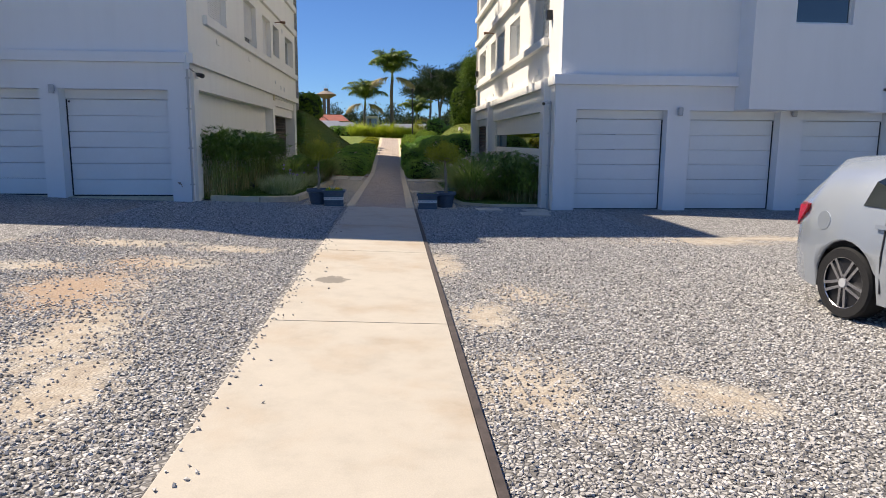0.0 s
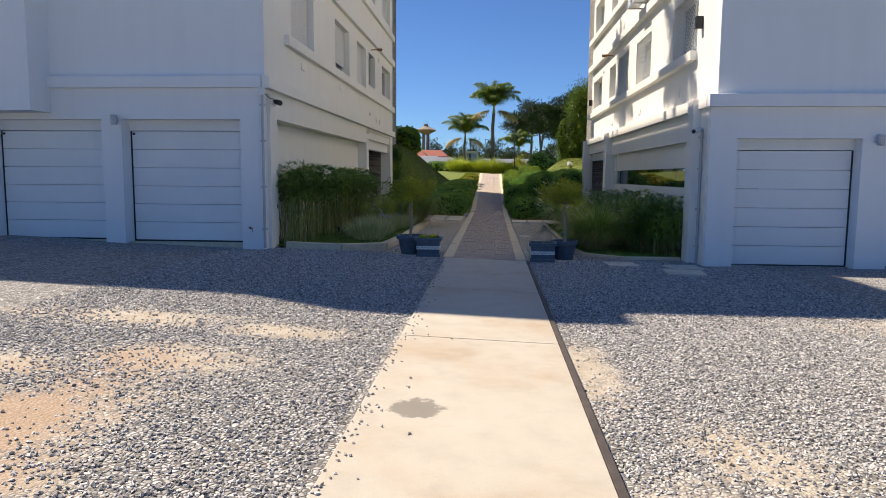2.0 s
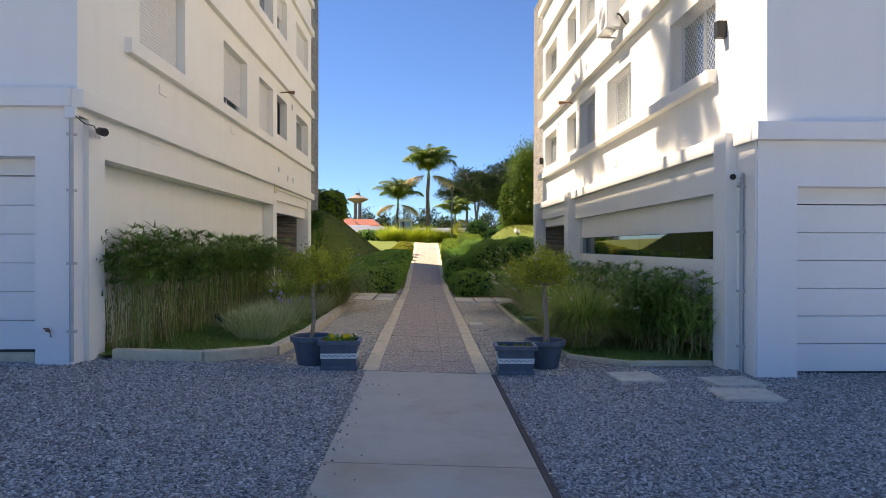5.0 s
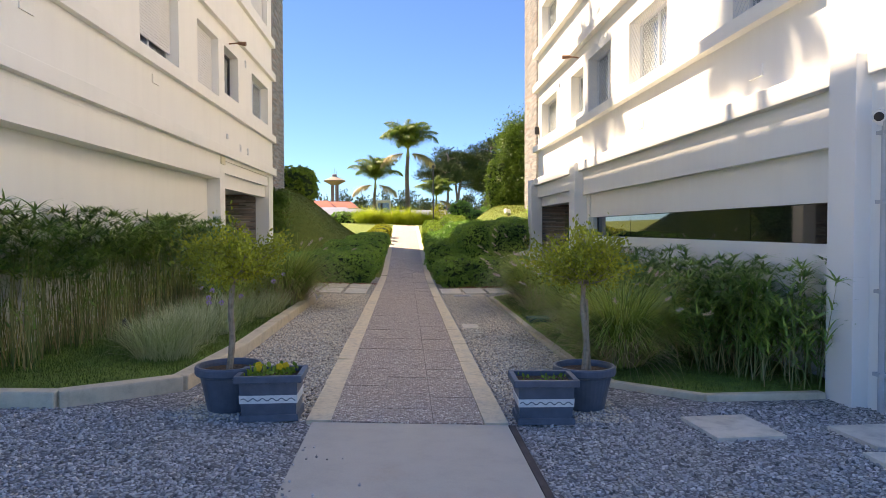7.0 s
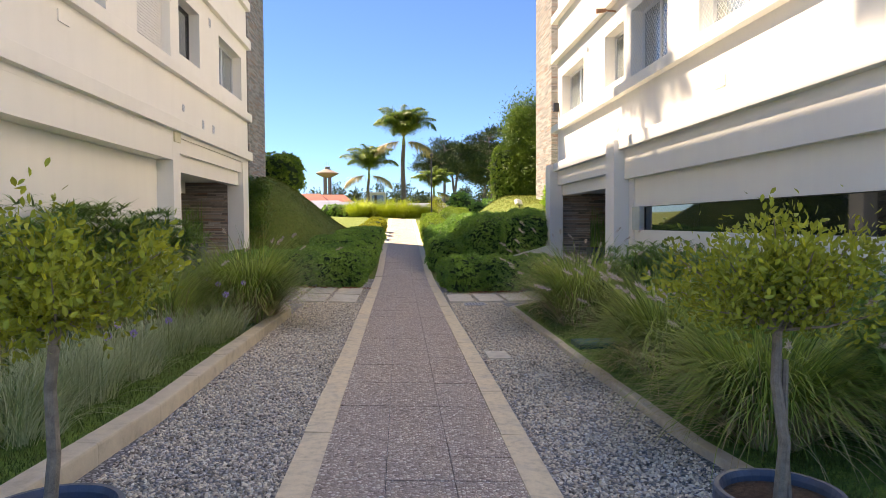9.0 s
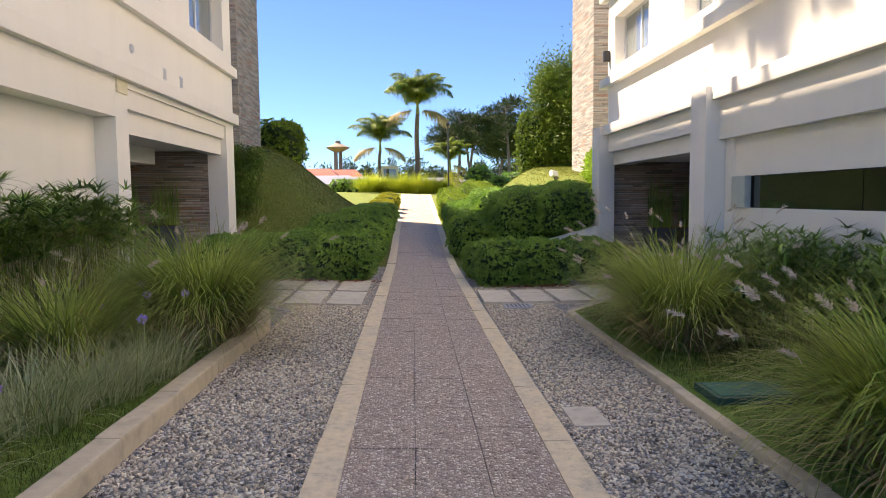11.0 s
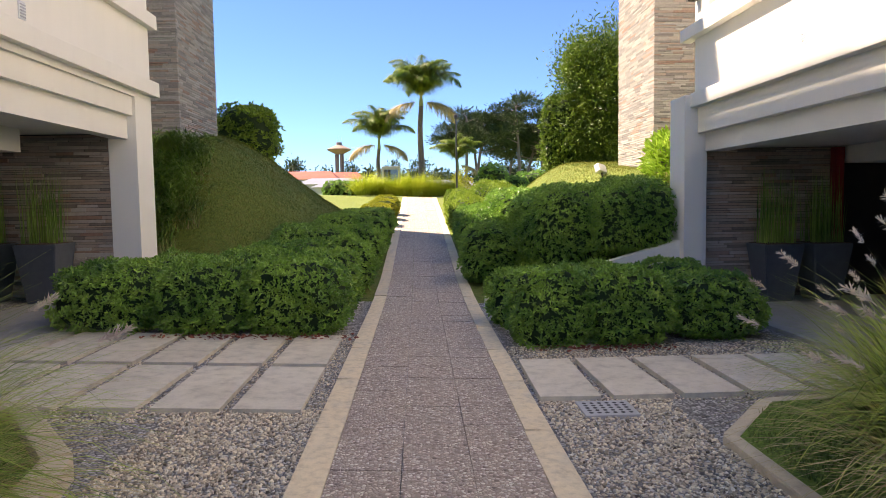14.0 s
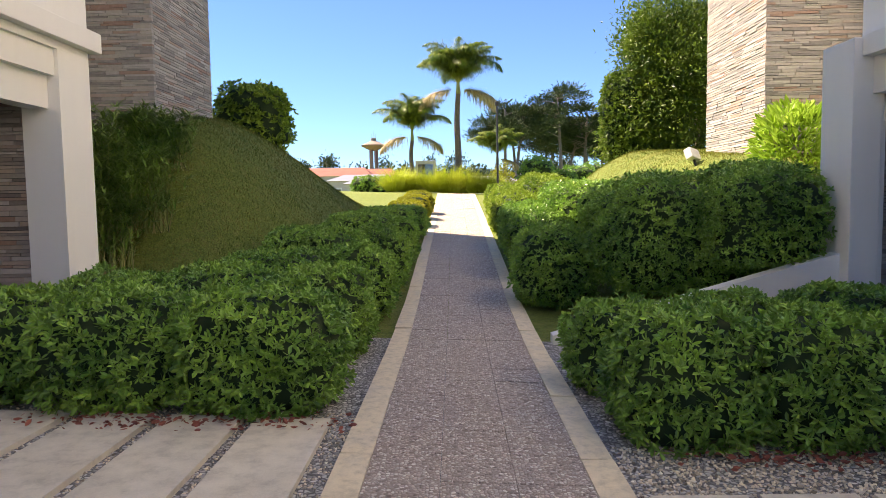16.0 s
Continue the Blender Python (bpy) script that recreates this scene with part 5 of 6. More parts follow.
def pine(x, y, z, h, lean, seed):
    g = np.random.default_rng(seed)
    root = thing("pine_tree", "tall dark pine with bare leaning trunk and flat crown", "tree", (x, y, z), "far pines")
    bm = bmesh.new()
    top = Vector((lean, 0, h))
    mid = Vector((lean * 0.35 + g.normal() * 0.2, 0, h * 0.5))
    tube(bm, [(0, 0, 0), mid, top], 0.24, 0.08, 7)
    part("trunk", bm, M_PALMBARK, root)
    P, D = [], []
    bm = bmesh.new()
    for k in range(19):
        f = g.uniform(0.62, 1.0)
        st = Vector((0, 0, 0)).lerp(mid, f / 0.5) if f < 0.5 else mid.lerp(top, (f - 0.5) / 0.5)
        a = g.uniform(0, 6.28)
        l = g.uniform(0.9, 2.4) * (1.25 - 0.6 * abs(f - 0.75))
        en = st + Vector((math.cos(a) * l, math.sin(a) * l, 0.3 + 0.5 * g.uniform()))
        tube(bm, [st, st.lerp(en, 0.5) + Vector((0, 0, 0.15)), en], 0.06, 0.02, 5)
        n = 290
        c = np.array(en) + g.normal(0, 1, (n, 3)) * np.array([0.5, 0.5, 0.23])
        P.append(c)
        D.append(c - np.array(en) + np.array([0, 0, 0.5]) + g.normal(0, 0.3, (n, 3)))
    part("limbs", bm, M_PALMBARK, root)
    P, D = np.concatenate(P), np.concatenate(D)
    np_part("crown", *leaf_mesh(P, D, np.full(len(P), 0.36), 0.25, g), M_PINE, root)


rng = random.Random(31)
for i in range(13):
    x = 5.0 + i * 1.45 + rng.uniform(-0.6, 0.6)
    y = 96 + rng.uniform(-6, 10)
    pine(x, y, 0.3, 9.7 + rng.uniform(-1.6, 1.2) + (0.8 if i < 3 else 0), rng.uniform(-1.8, 1.4), 830 + i)


def broad_tree(name, label, x, y, z, h, r, mat, seed, leaf=0.14, n=5000, trunk=0.09, tall=1.0, category="tree"):
    g = np.random.default_rng(seed)
    root = thing(name, label, category, (x, y, z))
    bm = bmesh.new()
    tube(bm, [(0, 0, 0), (0.1, 0, h * 0.3), (0.0, 0.05, h * 0.7)], trunk, trunk * 0.4, 8)
    cl = []
    for k in range(22):
        f = g.uniform(0.15, 1.0)
        a = g.uniform(0, 6.28)
        l = r * g.uniform(0.35, 1.0) * math.sin(math.pi * min(0.93, 0.25 + 0.65 * f))
        en = Vector((math.cos(a) * l, math.sin(a) * l, h * f))
        st = Vector((0.05, 0.02, h * f * 0.6))
        tube(bm, [st, st.lerp(en, 0.5) + Vector((0, 0, 0.1)), en], trunk * 0.35, 0.01, 5)
        cl.append(np.array(en))
    part("trunk", bm, M_BARK, root)
    per = n // len(cl)
    P = np.concatenate([c + g.normal(0, 1, (per, 3)) * np.array([r * 0.22, r * 0.22, r * 0.2 * tall]) for c in cl])
    D = g.normal(0, 0.6, P.shape) + np.array([0, 0, -0.1]) + unit(P - np.array([0, 0, h * 0.5])) * 0.6
    np_part("crown", *leaf_mesh(P, D, np.full(len(P), leaf), 0.35, g), mat, root)


broad_tree("bamboo_tree", "tall green bamboo-like tree behind the stone tower", 4.9, 41.5, 1.8, 4.5, 1.35, M_BAMBOO, 861, 0.11, 40000, 0.08, 1.6)
broad_tree("bamboo_tree", "tall green bamboo-like tree behind the stone tower", 6.2, 42.2, 1.8, 4.7, 1.6, M_BAMBOO, 862, 0.11, 40000, 0.08, 1.6)
broad_tree("yellow_shrub_tree", "yellow-green shrub beyond the lawn", 2.0, 57.0, 1.5, 1.5, 0.7, M_GOLDSHRUB, 863, 0.12, 2000, 0.04)
for i in range(26):
    x = -26 + i * 1.75 + rng.uniform(-0.6, 0.6)
    broad_tree("far_tree", "distant dark green tree", x, 128 + rng.uniform(-6, 8), 0.3, 6.6 + rng.uniform(-1.3, 1.4), 2.2, M_PINE, 870 + i, 0.5, 1100, 0.15)
for i, (x, y) in enumerate(((-4.6, 56), (-3.9, 57), (3.1, 52.5), (4.2, 53), (5.4, 55), (6.5, 58), (3.3, 62), (4.8, 63), (6.6, 66))):
    shrub("lawn_edge_shrub", "dark green shrub at the edge of the lawn", x, y, 0.7, (0.75 if x < 0 else 1.0 + 0.25 * (i % 3)), M_HEDGE, 900 + i, leaf=0.12, dens=350, z=GH(x, y) - 0.1, wild=0.25)
for i, (x, y, r, h) in enumerate(((-2.9, 53.0, 0.75, 0.85), (-2.3, 53.3, 0.6, 0.75), (-1.2, 53.0, 0.7, 0.85), (-0.55, 52.9, 0.75, 0.95), (0.15, 53.0, 0.7, 0.8), (0.75, 53.2, 0.6, 0.7), (-1.75, 53.5, 0.5, 0.6), (1.3, 53.6, 0.6, 0.6))):
    tuft("bright_grass_clump", "tall bright yellow-green grass clump", "grass", x, y, r, h * 1.4, 1200, M_TALLGRASS, 920 + i, "bright grasses at the path's end", 0.02)
# lamp post, guard booth, fence
lamp = thing("lamp_post", "slim grey garden lamp post", "lamp post", (1.3, 50.0, GH(1.3, 50)))
bm = bmesh.new()
tube(bm, [(0, 0, -0.05), (0, 0, 1.6), (0, 0, 3.5)], 0.045, 0.035, 10)
part("pole", bm, M_BRONZE, lamp)
bm = bmesh.new()
lathe(bm, [(0.05, 3.5), (0.09, 3.53), (0.09, 3.66), (0.02, 3.7)], 12)
part("lamp_head", bm, M_BRONZE, lamp)
booth = thing("guard_booth", "small white booth with dark windows", "booth", (-2.0, 62.0, 0.9))
part("booth_wall", boxes((-0.55, 0.55, -0.5, 0.5, 0, 1.3), (-0.55, -0.42, -0.5, 0.5, 1.3, 2.75), (0.42, 0.55, -0.5, 0.5, 1.3, 2.75), (-0.42, 0.42, 0.4, 0.5, 1.3, 2.75), (-0.42, 0.42, -0.5, 0.4, 2.55, 2.75), bev=0.02), M_FARWALL, booth)
part("pane", boxes((-0.42, 0.42, -0.46, -0.43, 1.3, 2.55)), M_DARKGLASS, booth)
fence = thing("net_fence", "grey mesh fence on metal posts", "fence", (5.5, 58.0, 0.6))
for k in range(6):
    bm = bmesh.new()
    tube(bm, [(-2.5 + k, 0, 0), (-2.5 + k, 0, 2.3)], 0.03, 0.03, 8)
    part("post", bm, M_PIPE, fence)
bm = bmesh.new()
for k in range(70):
    u = -2.5 + 5 * k / 69
    tube(bm, [(u, 0, 0.4), (u, 0, 2.0 - 0.12 * math.sin(u * 3.1) ** 2)], 0.009, sides=4)
for k in range(20):
    tube(bm, [(-2.5, 0, 0.4 + 0.075 * k), (2.5, 0, 0.4 + 0.075 * k)], 0.009, sides=4)
part("mesh", bm, M_PIPE, fence)


def far_house(x, y, w, d, h, rh, roofmat, label):
    root = thing("house", label, "house", (x, y, 0.2), "far houses")
    bm = boxes((-w / 2, w / 2, -d / 2, d / 2, 0, h))
    part("wall", bm, M_FARWALL, root)
    bm = bmesh.new()
    a = [bm.verts.new(v) for v in ((-w / 2 - 0.3, -d / 2 - 0.3, h), (w / 2 + 0.3, -d / 2 - 0.3, h), (w / 2 + 0.3, d / 2 + 0.3, h), (-w / 2 - 0.3, d / 2 + 0.3, h), (-w / 2 + 1, 0, h + rh), (w / 2 - 1, 0, h + rh))]
    for f in ((0, 1, 5, 4), (1, 2, 5), (2, 3, 4, 5), (3, 0, 4), (3, 2, 1, 0)):
        bm.faces.new([a[i] for i in f])
    part("roof", bm, roofmat, root)
    for k in range(4):
        u = -w / 2 + w * (k + 0.5) / 4
        wi = part("window", boxes((u - 0.5, u + 0.5, -d / 2 - 0.03, -d / 2 + 0.02, h * 0.45, h * 0.8)), M_ALU, root)
        part("pane", boxes((u - 0.4, u + 0.4, -d / 2 - 0.045, -d / 2 - 0.032, h * 0.5, h * 0.75)), M_DARKGLASS, wi)


far_house(-14.5, 104, 9, 7, 4.1, 1.1, M_RUSSET, "far house with a red clay tile roof")
far_house(-10.5, 112, 6, 6, 4.3, 1.1, M_RUSSET, "far house with a red clay tile roof")
far_house(-6.8, 84, 5.5, 6, 2.7, 0.8, M_FARROOF, "low far shed with a pale metal roof")
far_house(-9.5, 92, 6, 6, 3.2, 0.7, M_FARROOF, "low far shed with a pale metal roof")
far_house(1.5, 90, 8, 6, 2.9, 0.6, M_FARROOF, "low far shed with a pale metal roof")
tower = thing("water_tower", "far concrete water tower shaped like a spinning top", "tower", (-11.7, 120, 0.3))
bm = bmesh.new()
for k in range(6):
    a = k * math.pi / 3
    bx(bm, 0.5 * math.cos(a) - 0.12, 0.5 * math.cos(a) + 0.12, 0.5 * math.sin(a) - 0.12, 0.5 * math.sin(a) + 0.12, 0, 8.5)
part("column", bm, M_TOWER, tower)
bm = bmesh.new()
lathe(bm, [(0.55, 8.25), (1.72, 8.85), (1.78, 8.98), (0.75, 9.45), (0.4, 9.6), (0.4, 9.95), (0.2, 10.0)], 24)
part("tank", bm, M_TOWER, tower)
bm = bmesh.new()
for k in range(3):
    tube(bm, [(0.3 * (k - 1), 0, 9.9), (0.3 * (k - 1), 0, 10.6 + 0.4 * (k == 1))], 0.025, 0.015, 5)
part("aerial", bm, M_PIPE, tower)

# ---- fixtures on the facades ----
def down_pipe(x, y, z0, z1, label, elbow=0):
    root = thing("conduit_pipe", label, "pipe", (x, y, z0))
    bm = bmesh.new()
    pts = [(0, 0, 0), (0, 0, (z1 - z0) * 0.5), (0, 0, z1 - z0)] + ([(elbow * 0.1, 0, z1 - z0 + 0.1), (elbow * 0.3, 0, z1 - z0 + 0.12)] if elbow else [])
    tube(bm, pts, 0.025, 0.025, 10)
    part("pipe", bm, M_PIPE, root)
    for f in (0.12, 0.4, 0.7, 0.93):
        part("clip", boxes((-0.04, 0.04, -0.035, 0.05, (z1 - z0) * f, (z1 - z0) * f + 0.03)), M_PIPE, root)


down_pipe(-4.33, 14.92, 0.2, 2.95, "grey conduit pipe on the garage corner")
down_pipe(3.49, 15.3, 0.0, 2.4, "grey conduit pipe on the white post")


def security_camera(x, y, z, head, label, mat):
    root = thing("security_camera", label, "camera", (x, y, z))
    root.rotation_euler = (0, 0, radians(head))
    part("mount", boxes((-0.03, 0.03, 0.0, 0.02, -0.06, 0.06), (-0.015, 0.015, -0.08, 0.0, -0.015, 0.015), bev=0.005), M_ALU, root)
    bm = bmesh.new()
    tube(bm, [(0, -0.06, 0.02), (0, -0.26, -0.02)], 0.045, 0.05, 14)
    part("housing", bm, mat, root)
    bm = bmesh.new()
    tube(bm, [(0, -0.255, -0.02), (0, -0.275, -0.024)], 0.036, 0.034, 14)
    part("lens", bm, M_BLACK, root)


security_camera(-4.26, 15.4, 2.86, 40, "dark bullet security camera on a bracket", M_BLACK)
security_camera(3.46, 15.3, 2.36, -40, "white bullet security camera on the post", M_ALU)
jb = thing("junction_box", "small white junction box with a cable", "box", (-4.33, 14.93, 2.95))
part("box_body", boxes((-0.06, 0.06, -0.05, 0.03, 0, 0.13), bev=0.008), M_ALU, jb)
bm = bmesh.new()
tube(bm, [(0.05, -0.04, 0.03), (0.12, 0.05, -0.05), (0.1, 0.3, -0.03), (0.07, 0.42, -0.05)], 0.007, 0.007, 6)
part("cable", bm, M_BLACK, jb)
for x, y, z in ((-7.08, 14.95, 2.42), (6.34, 14.99, 2.1), (8.98, 14.99, 2.1)):
    wl = thing("wall_lamp", "grey cylinder wall lamp on a garage pier", "lamp", (x, y, z), "garage wall lamps")
    bm = bmesh.new()
    lathe(bm, [(0.05, 0.0), (0.055, 0.01), (0.055, 0.17), (0.05, 0.18)], 18, (0, -0.075, 0))
    part("lamp_body", bm, M_PIPE, wl)
    part("bracket", boxes((-0.03, 0.03, -0.03, 0.02, 0.05, 0.12)), M_PIPE, wl)
for x, y, z, s in ((3.65, 16.15, 4.3, -1), (3.65, 30.2, 4.3, -1)):
    bl = thing("black_wall_light", "small black box wall light", "lamp", (x, y, z), "black wall lights")
    part("light_body", boxes((-0.12, 0.01, -0.06, 0.06, 0, 0.22), bev=0.012), M_BLACK, bl)
    part("back_plate", boxes((0.0, 0.02, -0.05, 0.05, 0.03, 0.19)), M_BLACK, bl)
for x, y, z, s in ((-4.3, 25.75, 5.68, 1), (-4.3, 25.85, 8.45, 1), (3.66, 25.6, 5.42, -1)):
    sp = thing("spot_rod", "rusty floodlight on a short arm", "lamp", (x, y, z), "floodlight arms")
    bm = bmesh.new()
    tube(bm, [(0, 0, 0), (s * 0.22, 0, 0.02)], 0.018, 0.018, 8)
    part("arm", bm, M_RUST, sp)
    bm = bmesh.new()
    tube(bm, [(s * 0.2, 0, 0.02), (s * 0.38, 0, 0.0)], 0.035, 0.05, 12)
    part("lamp_head", bm, M_RUST, sp)
for x, y, z, s in ((-4.3, 25.47, 3.56, 1), (3.66, 25.48, 3.22, -1), (3.66, 27.48, 3.14, -1), (3.66, 27.5, 5.2, -1)):
    rv = thing("round_vent", "round white air vent in the wall", "vent", (x, y, z), "round vents")
    bm = bmesh.new()
    tube(bm, [(-s * 0.01, 0, 0), (s * 0.02, 0, 0)], 0.07, 0.06, 18)
    part("vent_rim", bm, M_ALU, rv)
    for k in range(4):
        part("slat", boxes((min(s * 0.02, s * 0.026), max(s * 0.02, s * 0.026), -0.045, 0.045, -0.042 + k * 0.024, -0.034 + k * 0.024)), M_PIPE, rv)
for x, y, z in ((-4.3, 26.69, 3.44), (-4.3, 27.44, 3.44), (-4.3, 27.3, 5.6)):
    sv = thing("slot_vent", "small rectangular louvred wall vent", "vent", (x, y, z), "slot vents")
    part("vent_frame", boxes((-0.01, 0.012, -0.06, 0.06, -0.09, 0.09), bev=0.004), M_ALU, sv)
    for k in range(5):
        part("slat", boxes((0.012, 0.02, -0.045, 0.045, -0.07 + k * 0.03, -0.058 + k * 0.03)), M_PIPE, sv)
for x, y, z, s in ((3.66, 17.62, 3.26, -1), (3.66, 21.4, 3.25, -1), (-4.3, 17.48, 3.84, 1), (-4.3, 21.15, 3.87, 1)):
    nb = thing("blank_cover", "shallow white blanking cover on the wall", "cover", (x, y, z), "blank covers")
    part("cover_plate", boxes((-0.02, 0.02, -0.14, 0.14, -0.07, 0.07), bev=0.006), M_WHITE, nb)
cc = thing("cream_box", "cream electrical cover box at the post head", "box", (-4.3, 25.08, 3.0))
part("cover_plate", boxes((-0.02, 0.025, -0.16, 0.16, -0.1, 0.1), bev=0.006), M_CREAM, cc)
eb = thing("meter_box", "pale grey-green meter box door on the wall", "box", (3.66, 24.42, 1.53))
part("box_door", boxes((-0.03, 0.05, -0.2, 0.16, -0.2, 0.2), bev=0.006), simple("pale_green_metal", (0.5, 0.56, 0.52), 0.4, 0.1), eb)
for y, z in ((20.95, 5.83), (17.7, 5.83)):
    ac = thing("air_conditioner", "white outdoor air conditioner unit on wall brackets", "air conditioner", (3.66, y, z), "air conditioners")
    part("casing", boxes((-0.42, -0.14, -0.4, 0.4, 0.05, 0.6), bev=0.02), M_ALU, ac)
    bm = bmesh.new()
    tube(bm, [(-0.42, -0.08, 0.32), (-0.435, -0.08, 0.32)], 0.23, 0.22, 24)
    part("fan_grille", bm, M_PIPE, ac)
    for k in range(5):
        bm = bmesh.new()
        rr = 0.04 + 0.038 * k
        tube(bm, [(-0.438, -0.08 + rr * math.cos(a), 0.32 + rr * math.sin(a)) for a in [i * math.pi / 9 for i in range(19)]], 0.004, 0.004, 4)
        part("grille_ring", bm, M_ALU, ac)
    for u in (-0.3, 0.3):
        part("bracket", boxes((-0.42, 0.0, u - 0.015, u + 0.015, 0.02, 0.05), (-0.03, 0.0, u - 0.015, u + 0.015, -0.25, 0.02)), M_PIPE, ac)
    bm = bmesh.new()
    tube(bm, [(-0.2, -0.4, 0.3), (-0.18, -0.5, 0.25), (-0.08, -0.48, 0.1), (0.0, -0.46, 0.05)], 0.02, 0.02, 7)
    part("hose", bm, M_BLACK, ac)
tap = thing("garden_tap", "small brass garden tap on the garage pier", "tap", (-4.6, 14.96, 0.56))
bm = bmesh.new()
tube(bm, [(0, 0, 0), (0, -0.07, 0.0), (0.05, -0.08, -0.01), (0.06, -0.08, -0.07)], 0.012, 0.011, 8)
part("spout", bm, M_RUST, tap)
part("handle", boxes((-0.03, 0.03, -0.075, -0.06, 0.015, 0.03)), M_RUST, tap)
fl = thing("garden_floodlight", "white garden floodlight on the grass bank", "lamp", (3.3, 33.9, GH(3.3, 33.9)))
part("light_body", boxes((-0.12, 0.12, -0.06, 0.06, 0.1, 0.28), bev=0.02), M_ALU, fl)
fl.rotation_euler = (radians(-28), radians(12), radians(35))
part("stake", boxes((-0.015, 0.015, -0.015, 0.015, -0.05, 0.12)), M_BLACK, fl)

# ---- parked car ----
M_CARPAINT, ntc, bc = material("silver_car_paint")
bc.inputs["Base Color"].default_value = (0.5, 0.55, 0.6, 1)
bc.inputs["Metallic"].default_value, bc.inputs["Roughness"].default_value = 0.6, 0.25
bc.inputs["Coat Weight"].default_value = 0.8
M_TYRE = simple("tyre_rubber", (0.01, 0.01, 0.011), 0.85, 0, 0.3, 40, 0.4)
M_RIM = simple("machined_rim", (0.5, 0.5, 0.51), 0.25, 0.9, 0.05)
M_TAIL = simple("red_tail_lamp", (0.4, 0.008, 0.012), 0.15)
car = thing("parked_car", "silver five-door hatchback parked on the gravel", "car", (0, 0, 0))
CAR_TURN = radians(-84)
car_org = Vector((3.98, 5.55, 0)) - Matrix.Rotation(CAR_TURN, 3, "Z") @ Vector((0.88, -0.78, 0))
car.location = (car_org.x, car_org.y, GH(4.5, 6) + 0.012)
car.rotation_euler = (0, 0, CAR_TURN)
WX = (0.88, 3.57)


def car_section(x):
    w = float(np.interp(x, [0, 0.06, 0.18, 0.4, 0.8, 3.4, 4.0, 4.25, 4.35], [0.56, 0.68, 0.79, 0.855, 0.88, 0.88, 0.82, 0.68, 0.5]))
    bot = float(np.interp(x, [0, 0.1, 0.5, 3.9, 4.35], [0.36, 0.25, 0.2, 0.2, 0.32]))
    for wx in WX:
        dx = abs(x - wx)
        if dx < 0.365:
            bot = max(bot, 0.315 + math.sqrt(0.365 ** 2 - dx * dx))
    top = float(np.interp(x, [0, 0.05, 0.12, 0.18, 0.26, 0.34, 0.4, 0.5, 0.9, 1.7, 2.3, 2.95, 3.3, 4.0, 4.3, 4.35], [0.62, 0.88, 1.0, 1.06, 1.19, 1.3, 1.39, 1.405, 1.425, 1.44, 1.4, 1.03, 0.97, 0.84, 0.66, 0.55]))
    belt = min(top - 0.03, float(np.interp(x, [0, 0.2, 1.0, 3.0, 4.35], [0.9, 0.97, 0.95, 0.9, 0.6])))
    inset = 0.0 if top - belt < 0.05 else min(0.26, (top - belt) * 0.5)
    mid = max(bot + 0.02, 0.62)
    return [(w * 0.95, bot), (w, max(bot + 0.01, 0.45)), (w * 0.998, mid), (w * 0.965, max(mid + 0.01, belt)), (w * 0.93 - inset * 0.55, belt + (top - belt) * 0.6), (w * 0.86 - inset, top - 0.02), (w * 0.5, top), (0, top + 0.015)]


bm = bmesh.new()
stations = sorted({0, 0.03, 0.06, 0.12, 0.18, 0.26, 0.34, 0.4, 0.44, 0.5, 0.62, 1.4, 1.8, 2.3, 2.7, 2.95, 3.1, 4.0, 4.15, 4.27, 4.35, *[wx + 0.365 * math.cos(math.pi * k / 14) for wx in WX for k in range(15)]})
rings = []
for x in stations:
    s = car_section(x)
    rings.append([bm.verts.new((x, -y, z)) for y, z in s] + [bm.verts.new((x, y, z)) for y, z in s[-2::-1]])
for a, c in zip(rings, rings[1:]):
    for i in range(len(a) - 1):
        bm.faces.new((a[i], c[i], c[i + 1], a[i + 1]))
bm.faces.new(rings[0])
bm.faces.new(rings[-1][::-1])
bmesh.ops.recalc_face_normals(bm, faces=bm.faces)
part("car_body", bm, M_CARPAINT, car, smooth=True)
part("underbody", boxes((0.2, 4.1, -0.62, 0.62, 0.16, 0.5)), M_BLACK, car)
